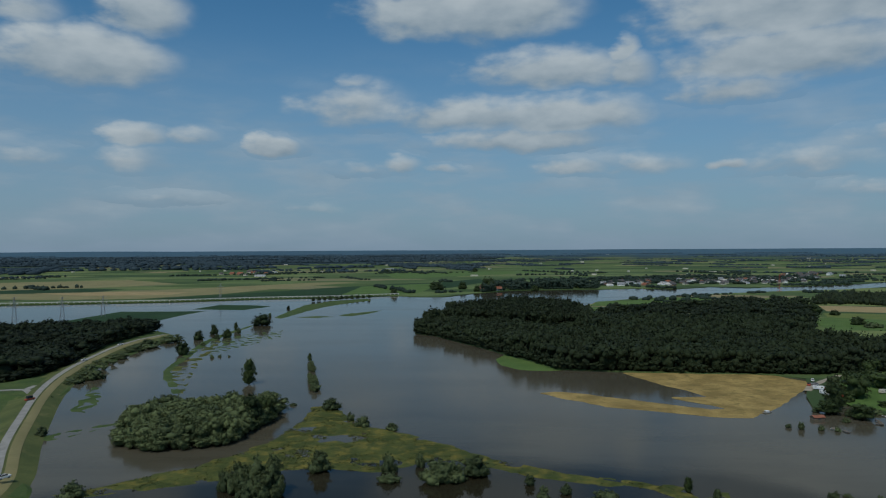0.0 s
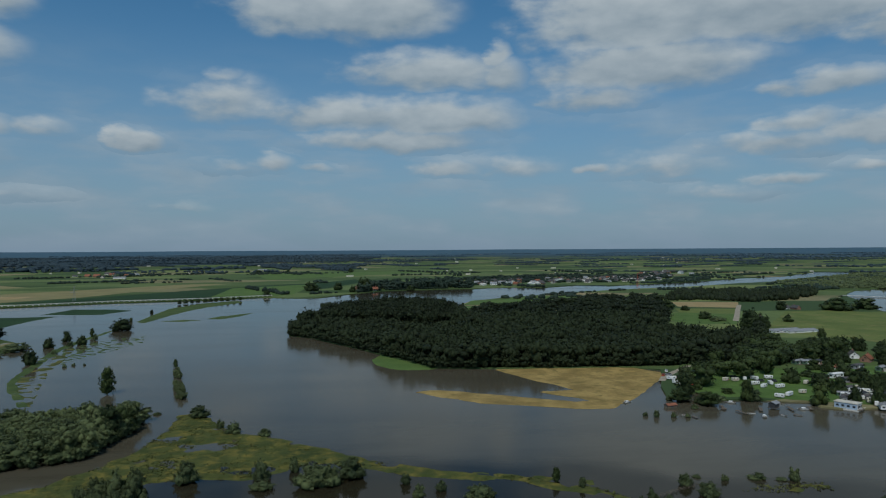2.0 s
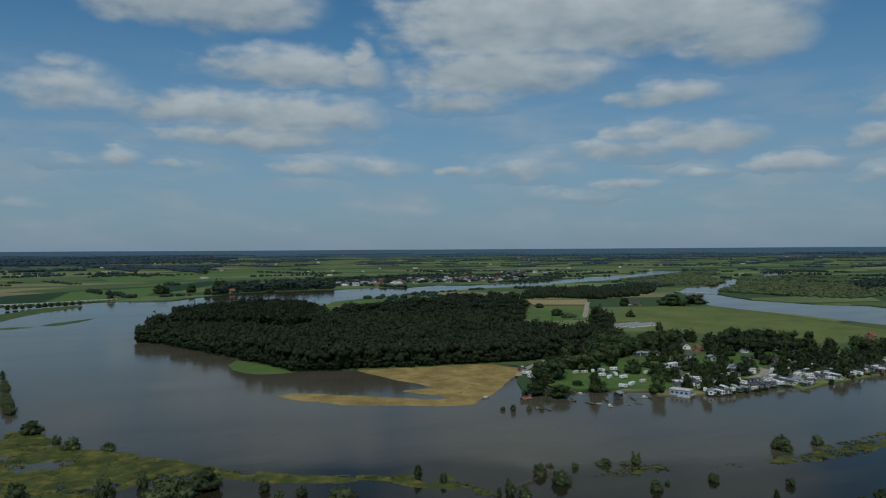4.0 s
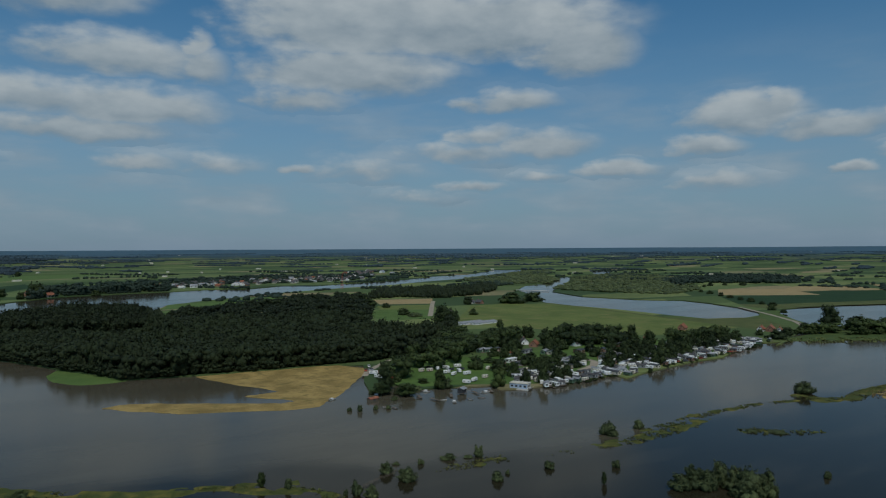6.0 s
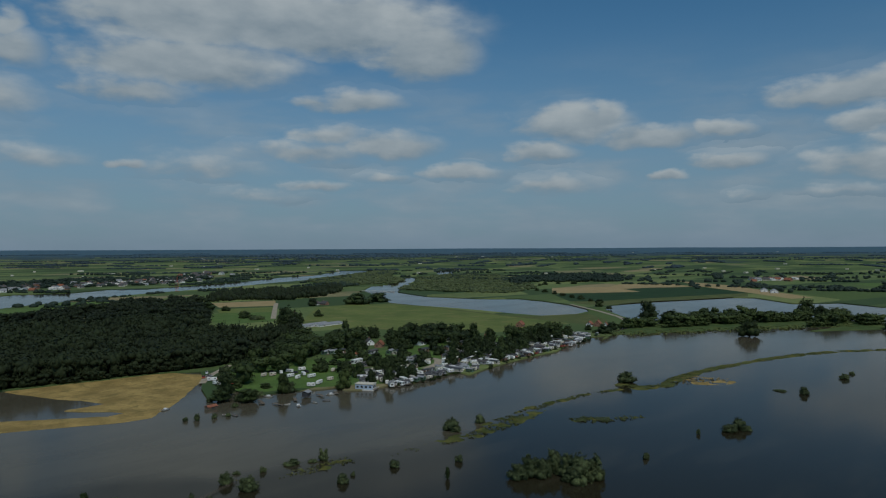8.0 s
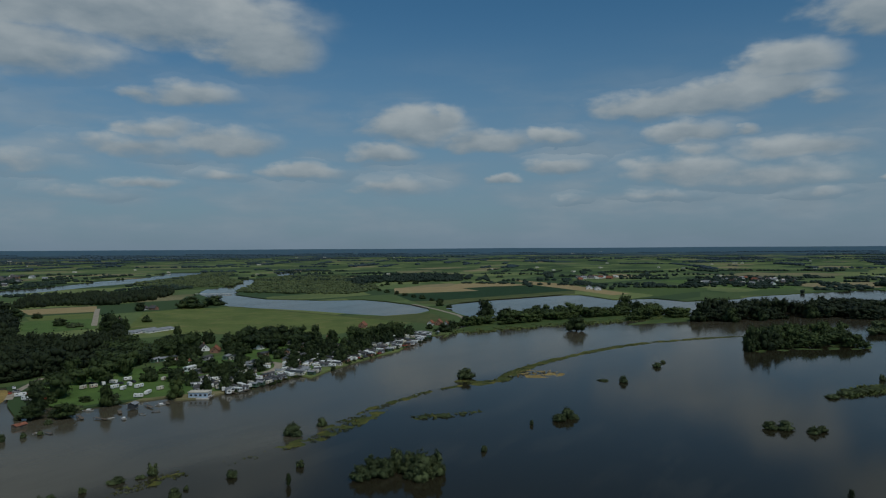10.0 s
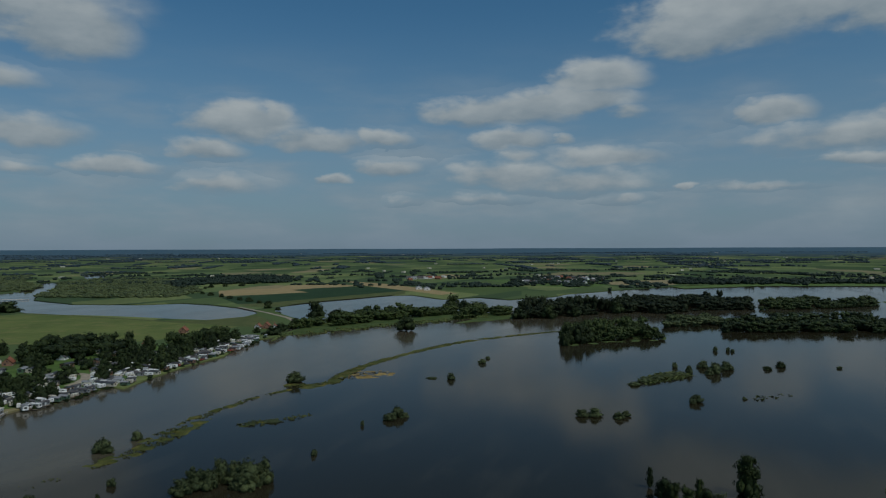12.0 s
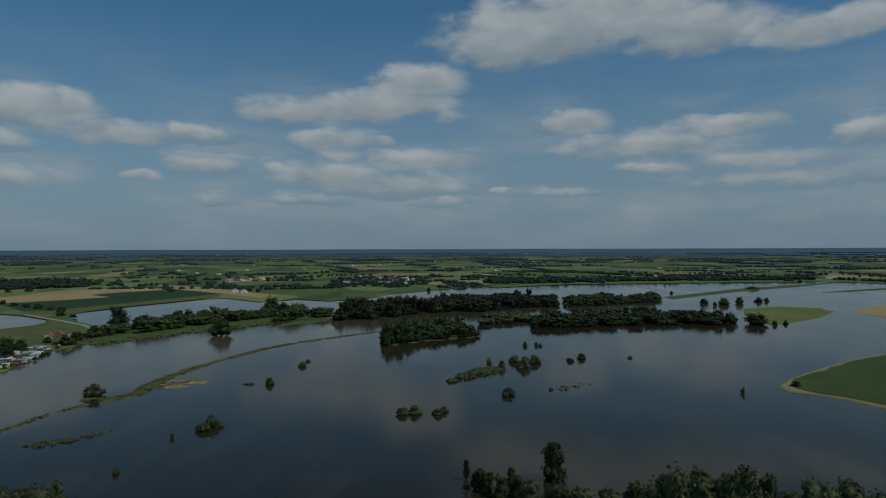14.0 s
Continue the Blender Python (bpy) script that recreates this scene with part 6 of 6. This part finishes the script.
FAR_GREY = [house_kind(12, 8, 2.8, 3.2, WHITE, GREY, "white village house with a grey roof", plain_sides=True), house_kind(11, 7.5, 2.8, 3.2, CREAM, SLATE, "cream village house with a slate roof", plain_sides=True),
            house_kind(14, 8, 2.6, 2.0, WHITE, CONCRETE, "low white house with a pale roof", plain_sides=True), house_kind(12, 8, 2.8, 3.4, BRICK, SLATE, "brick village house with a slate roof", plain_sides=True)]
for k, (x, y) in enumerate([(375, 424), (333, 400), (378, 401), (477, 394), (566, 426), (616, 376), (622, 370), (618, 359)]):
    put(ORANGE[k % 2], x, y, 0.88, [35, 100, 10, 60, 20, 15, 20, 25][k], [(.8, .8, .8), (.5, .5, .55), (.55, .55, .6), (.85, .85, .9)][min(k, 3)], "brick houses")
for k, (x, y) in enumerate([(466, 693), (598, 812), (606, 803), (378, 440), (377, 479), (406, 408), (472, 685)]):
    put(GREYH[k % 2], x, y, 0.88, [35, 10, 95, 60, 20, 15, 20][k], (.85, .85, .85), "slate-roofed houses")

# floating house at the shore
x, y = [(258, 304)][0]
fh = new("floating_house")
tagged(fh, "pale blue and white floating house with a flat roof", "houseboat")
fh.matrix_basis = pose(x, y, -0.1, 0, 0, -60) @ Matrix.Diagonal((0.84, 0.84, 0.9, 1))
part("hull", box(14, 8, 0.9, 0, 0, 0, 0.1), CONCRETE, fh)
part("wall", box(12.5, 6.8, 3.1, 0, 0, 0.9, 0.03), BLUE, fh)
part("gable_wall", box(0.12, 6.9, 3.2, 6.3, 0, 0.9, 0.02), WHITE, fh, "white front wall")
part("roof", box(13.4, 7.6, 0.35, 0, 0, 4.0, 0.06), CREAM, fh)
part("deck", box(2.0, 7.6, 0.15, 7.2, 0, 0.9, 0.02), WOOD, fh)
for yy in (-2.1, 0, 2.1):
    part("window", box(0.1, 1.4, 1.3, 6.4, yy, 1.8), PANE, fh)
for xx in (-4.5, -1.5, 1.5, 4.5):
    part("window", box(1.5, 7.0, 1.1, xx, 0, 1.9), PANE, fh)
for yy in (-3.6, -1.8, 0, 1.8, 3.6):
    part("railing_post", rod((8.1, yy, 1.0), (8.1, yy, 2.0), 0.05), WHITE, fh)
part("railing", rod((8.1, -3.7, 2.0), (8.1, 3.7, 2.0), 0.05), WHITE, fh)

# landing stages and boats
BOATS = [boat_kind(6.5, WHITE, "white motor boat at a landing"), boat_kind(4.5, WHITE, "small white open rowing boat", False), boat_kind(5.0, GREY, "grey open aluminium fishing boat", False)]
for k, (x, y) in enumerate([(158, 340), (172, 308), (175, 303), (210, 329), (206, 305), (198, 316), (208, 298), (218, 298), (225, 297), (236, 308), (225, 331), (237, 327), (383, 313), (401, 315), (409, 306), (449, 317)]):
    put(BOATS[k % 3], x, y, 0.0, 20 + 37 * k % 180, (0.85, 0.85, 0.6), "boats")


def stage(x, y, long, turn):
    ob = new("landing_stage")
    tagged(ob, "weathered wooden landing stage over the water", "jetty", "landing stages")
    ob.matrix_basis = pose(x, y, 0, 0, 0, turn)
    for k in range(int(long / 0.5)):
        part("plank", box(0.44, 1.6, 0.07, -long / 2 + 0.5 * k, 0, 0.55), WOOD, ob)
    for u in (-0.45, 0, 0.45):
        for s in (-0.75, 0.75):
            part("stilt", rod((u * long, s, -0.6), (u * long, s, 1.0), 0.09), WOOD, ob)


for x, y, l, a in zip(*np.array([(199, 318), (202, 307), (215, 311), (230, 309), (240, 308), (276, 297)]).T, (9, 8, 8, 8, 7, 8), (70, 95, 60, 75, 65, 70)):
    stage(x, y, l, a)
x, y = [(175, 326)][0]
hut = new("boat_shed")
tagged(hut, "low red boat shed standing in the flood", "shed")
hut.matrix_basis = pose(x, y, -0.3, 0, 0, 10)
part("wall", gable(5.5, 3, 1.5, 0.7), WOOD, hut)
part("roof", roof(5.5, 3, 0.7, 1.5, 0.3, 0.15), TILE, hut)
part("door", box(1.5, 0.08, 1.4, 0, -1.53, 0.1), DARK, hut)
x, y = [(223, 312)][0]
hut = new("boat_house")
tagged(hut, "dark timber hut on piles at the landing", "hut")
hut.matrix_basis = pose(x, y, 0, 0, 0, 30)
part("floor", box(5, 4, 0.2, 0, 0, 0.6), WOOD, hut)
part("wall", box(4.4, 3.4, 2.2, 0, 0, 0.8, 0.03), DARK, hut)
part("roof", roof(4.6, 3.6, 0.8, 3.0, 0.4, 0.15), GREY, hut)
for sx in (-2, 2):
    for sy in (-1.6, 1.6):
        part("stilt", rod((sx, sy, -0.6), (sx, sy, 0.7), 0.12), WOOD, hut)

# drowned fence rails by the levee
fence = new("drowned_fence")
tagged(fence, "pale wooden fence rails standing out of the flood", "fence")
a, b = [(107, 208), (124, 215)]
for off in (0, 1.8):
    for h in (0.35, 0.75):
        part("fence_rail", rod((a[0] + off, a[1] + off, h), (b[0] + off, b[1] + off, h), 0.045), WOOD, fence)
    for u in np.linspace(0, 1, 7):
        part("fence_post", rod((a[0] + (b[0] - a[0]) * u + off, a[1] + (b[1] - a[1]) * u + off, -0.5), (a[0] + (b[0] - a[0]) * u + off, a[1] + (b[1] - a[1]) * u + off, 0.9), 0.06), WOOD, fence)

# low footbridge over the channel
weir = new("footbridge")
tagged(weir, "long low pale footbridge across the flooded channel", "bridge")
a, b = [(855, 1018), (883, 956)]
part("deck", rod((*a, 1.2), (*b, 1.2), 0.5, sides=4), CONCRETE, weir)
for u in np.linspace(0.02, 0.98, 14):
    part("pier", rod((a[0] + (b[0] - a[0]) * u, a[1] + (b[1] - a[1]) * u, -0.6), (a[0] + (b[0] - a[0]) * u, a[1] + (b[1] - a[1]) * u, 1.1), 0.35), CONCRETE, weir)


def mast(name, x, y, high, foot, mat, label, category, arms=(), bands=7):
    """A lattice mast: four legs, rings and diagonals, with cross-arms where it has them."""
    ob = new(name)
    tagged(ob, label, category)
    ob.matrix_basis = pose(x, y, 0.4, 0, 0, 20)
    half = lambda h: foot / 2 * (1 - 0.88 * h / high)
    corners = ((1, 1), (-1, 1), (-1, -1), (1, -1))
    for sx, sy in corners:
        part("leg", rod((sx * half(0), sy * half(0), 0), (sx * half(high), sy * half(high), high), foot * 0.03, end=foot * 0.018), mat, ob)
    levels = np.linspace(0, high, bands + 1)
    for h0, h1 in zip(levels[:-1], levels[1:]):
        bm = bmesh.new()
        for k in range(4):
            (ax, ay), (bx, by) = corners[k], corners[(k + 1) % 4]
            rod((ax * half(h0), ay * half(h0), h0), (bx * half(h1), by * half(h1), h1), foot * 0.012, bm, 4)
            rod((bx * half(h0), by * half(h0), h0), (ax * half(h1), ay * half(h1), h1), foot * 0.012, bm, 4)
        part("bracing", bm, mat, ob)
    for h, reach in arms:
        bm = rod((-reach, 0, h), (reach, 0, h), 0.12, sides=4)
        rod((-reach, 0, h), (0, 0, h + 1.6), 0.08, bm, 4)
        rod((reach, 0, h), (0, 0, h + 1.6), 0.08, bm, 4)
        part("cross_arm", bm, mat, ob)
    return ob


x, y = [(616, 1274)][0]
mast("lattice_mast", x, y, 33, 5, RED, "slender red lattice mast in the village", "mast", bands=8)
for x, y in [(-513, 832), (-454, 829), (-418, 855), (-374, 1168)]:
    mast("pylon", x, y, 27, 5, STEEL, "grey steel lattice pylon in the flood", "pylon", ((17, 6), (21, 5), (25, 3.5)))

# villages
town_rng = np.random.default_rng(11)


def village(outline, n, group, red=0.4, big=1.0):
    q = np.array(outline)
    lo, hi = q.min(0), q.max(0)
    made = 0
    while made < n:
        p = town_rng.uniform(lo, hi)
        if not inside([p], outline)[0]:
            continue
        kinds = FAR_RED if town_rng.uniform() < red else FAR_GREY
        s = big * town_rng.uniform(0.85, 1.25)
        put(kinds[int(town_rng.integers(len(kinds)))], p[0], p[1], 0.8, town_rng.uniform(0, 180), (s, s, s * 0.95), group)
        made += 1


village([(308, 1490), (424, 1521), (510, 1512), (599, 1563), (673, 1532), (760, 1591), (882, 1644), (1014, 1889), (885, 1852), (693, 1808), (478, 1713), (328, 1588)], 120, "houses of the river village", 0.1, 1.0)
village([(885, 1852), (1036, 1930), (1142, 1880), (1280, 2106), (1221, 2275), (1009, 2112)], 16, "houses behind the river village", 0.3, 1.2)
village([(1523, 259), (1558, 158), (1710, 99), (1895, 109), (1930, 225), (1730, 308)], 34, "houses of the far village", 0.2, 1.0)
village([(60, 1318), (128, 1384), (122, 1517), (79, 1488)], 5, "houses by the river bend", 0.6, 1.3)
village([(-730, 2225), (-569, 2301), (-600, 2598), (-845, 2573)], 10, "houses among far fields", 0.4, 1.3)
village([(1647, 579), (1647, 495), (1746, 452), (1882, 565), (1824, 642)], 12, "farm houses", 0.5, 1.1)
SHED = chalet_kind(34, 12, WHITE, GREY, "long pale farm shed with a grey roof", 2.2)
tagged(SHED, category="barn")
for k, (x, y) in enumerate([(1305, 437), (1283, 413), (434, 594), (447, 587), (1834, -944), (1915, -730), (1951, -782), (-580, 2204), (-222, 2904), (2504, 2225), (2534, 2178), (3584, 1429)]):
    put(SHED, x, y, 0.6, [20, 20, 8, 8, 100, 100, 100, 0, 10, 40, 45, 60][k], (1.0, 1.0, 1.3 if k not in (2, 3) else 0.7), "farm sheds")

# rough growth on the drowned banks
reeds("sedge_bed", [(-67, 356), (-61, 358), (-48, 339), (-38, 317), (-24, 310), (-0, 286), (18, 267), (36, 253), (54, 243), (61, 238), (56, 235), (34, 244), (19, 255), (3, 265), (-10, 263), (-20, 252), (-38, 254), (-50, 255), (-59, 255), (-73, 246), (-87, 240), (-102, 234), (-118, 229), (-129, 228), (-114, 240), (-101, 252), (-92, 259), (-85, 270), (-79, 280), (-73, 294), (-70, 311), (-66, 332)], 0.95, 0.4, SEDGE, "sedge and rough grass on the marsh meadow", seed=3)
reeds("levee_grass", [(367, 206), (366, 191), (381, 183), (404, 187), (444, 187), (466, 184), (498, 178), (530, 170), (562, 161), (595, 145), (623, 126), (649, 106), (675, 84)], 0.6, 0.5, SEDGE, "yellowing sedge along the long levee", strip=[8, 15, 10, 10, 8, 8, 8, 9, 9, 9, 10, 8, 5])
reeds("levee_grass", [(200, 199), (213, 198), (226, 196), (246, 196), (266, 198), (285, 200)], 0.7, 0.45, SEDGE, "sedge on the broken levee", strip=[5, 9, 11, 10, 9, 4], seed=4)
reeds("levee_grass", [(242, 204), (260, 203), (284, 206), (303, 206), (330, 204), (356, 198)], 0.7, 0.45, SEDGE, "sedge on the broken levee", strip=[3, 6, 7, 5, 5, 3], seed=5)
reeds("levee_grass", [(131, 215), (143, 211), (150, 207), (159, 208), (168, 205)], 0.6, 0.45, SEDGE, "sedge on the broken levee", strip=[5, 8, 6, 7, 4], seed=6)
reeds("levee_grass", [(62, 239), (72, 232), (81, 224), (88, 219), (94, 211), (99, 204)], 0.7, 0.45, SEDGE, "sedge on the broken levee", strip=[4, 6, 7, 8, 7, 4], seed=7)
reeds("levee_grass", [(119, 218), (128, 214), (139, 212), (158, 210), (176, 205), (199, 198)], 0.15, 0.45, SEDGE, "scattered sedge tops in the flood", strip=[8, 10, 8, 9, 8, 6], seed=8)
reeds("weed_tops", [(277, 181), (288, 178), (291, 169), (302, 164), (306, 155), (293, 159), (281, 166), (275, 175)], 0.3, 0.7, SEDGE, "tops of weeds in dark flood water", seed=9)

reeds("weed_tops", [(397, -51), (411, -58), (421, -73), (414, -75), (404, -64), (394, -56)], 0.10, 0.8, SEDGE, "thin weeds in the wide flood", seed=12)
reeds("weed_tops", [(408, 188), (422, 182), (427, 164), (417, 155), (400, 165), (395, 178)], 0.12, 0.7, STRAW, "thin dry reeds in shallow water", seed=13)
reeds("reed_fringe", [(419, 11), (438, 7), (462, -5), (477, -21), (462, -24), (449, -20), (433, -5), (414, 7)], 0.5, 1.3, LEAF_REED, "green reeds on a drowned spit", seed=14)
reeds("bank_reeds", [(562, 333), (568, 314), (617, 283), (673, 252), (722, 217), (779, 182), (820, 157), (851, 162), (759, 228), (706, 265), (651, 299), (599, 331)], 0.12, 1.3, LEAF_REED, "reeds along the willow bank", seed=16)
reeds("bank_reeds", [(267, 294), (304, 298), (359, 304), (422, 308), (485, 319), (541, 332), (561, 347), (502, 331), (436, 318), (368, 312), (311, 305), (272, 298)], 0.25, 0.9, SEDGE, "rough grass at the campsite shore", seed=17)
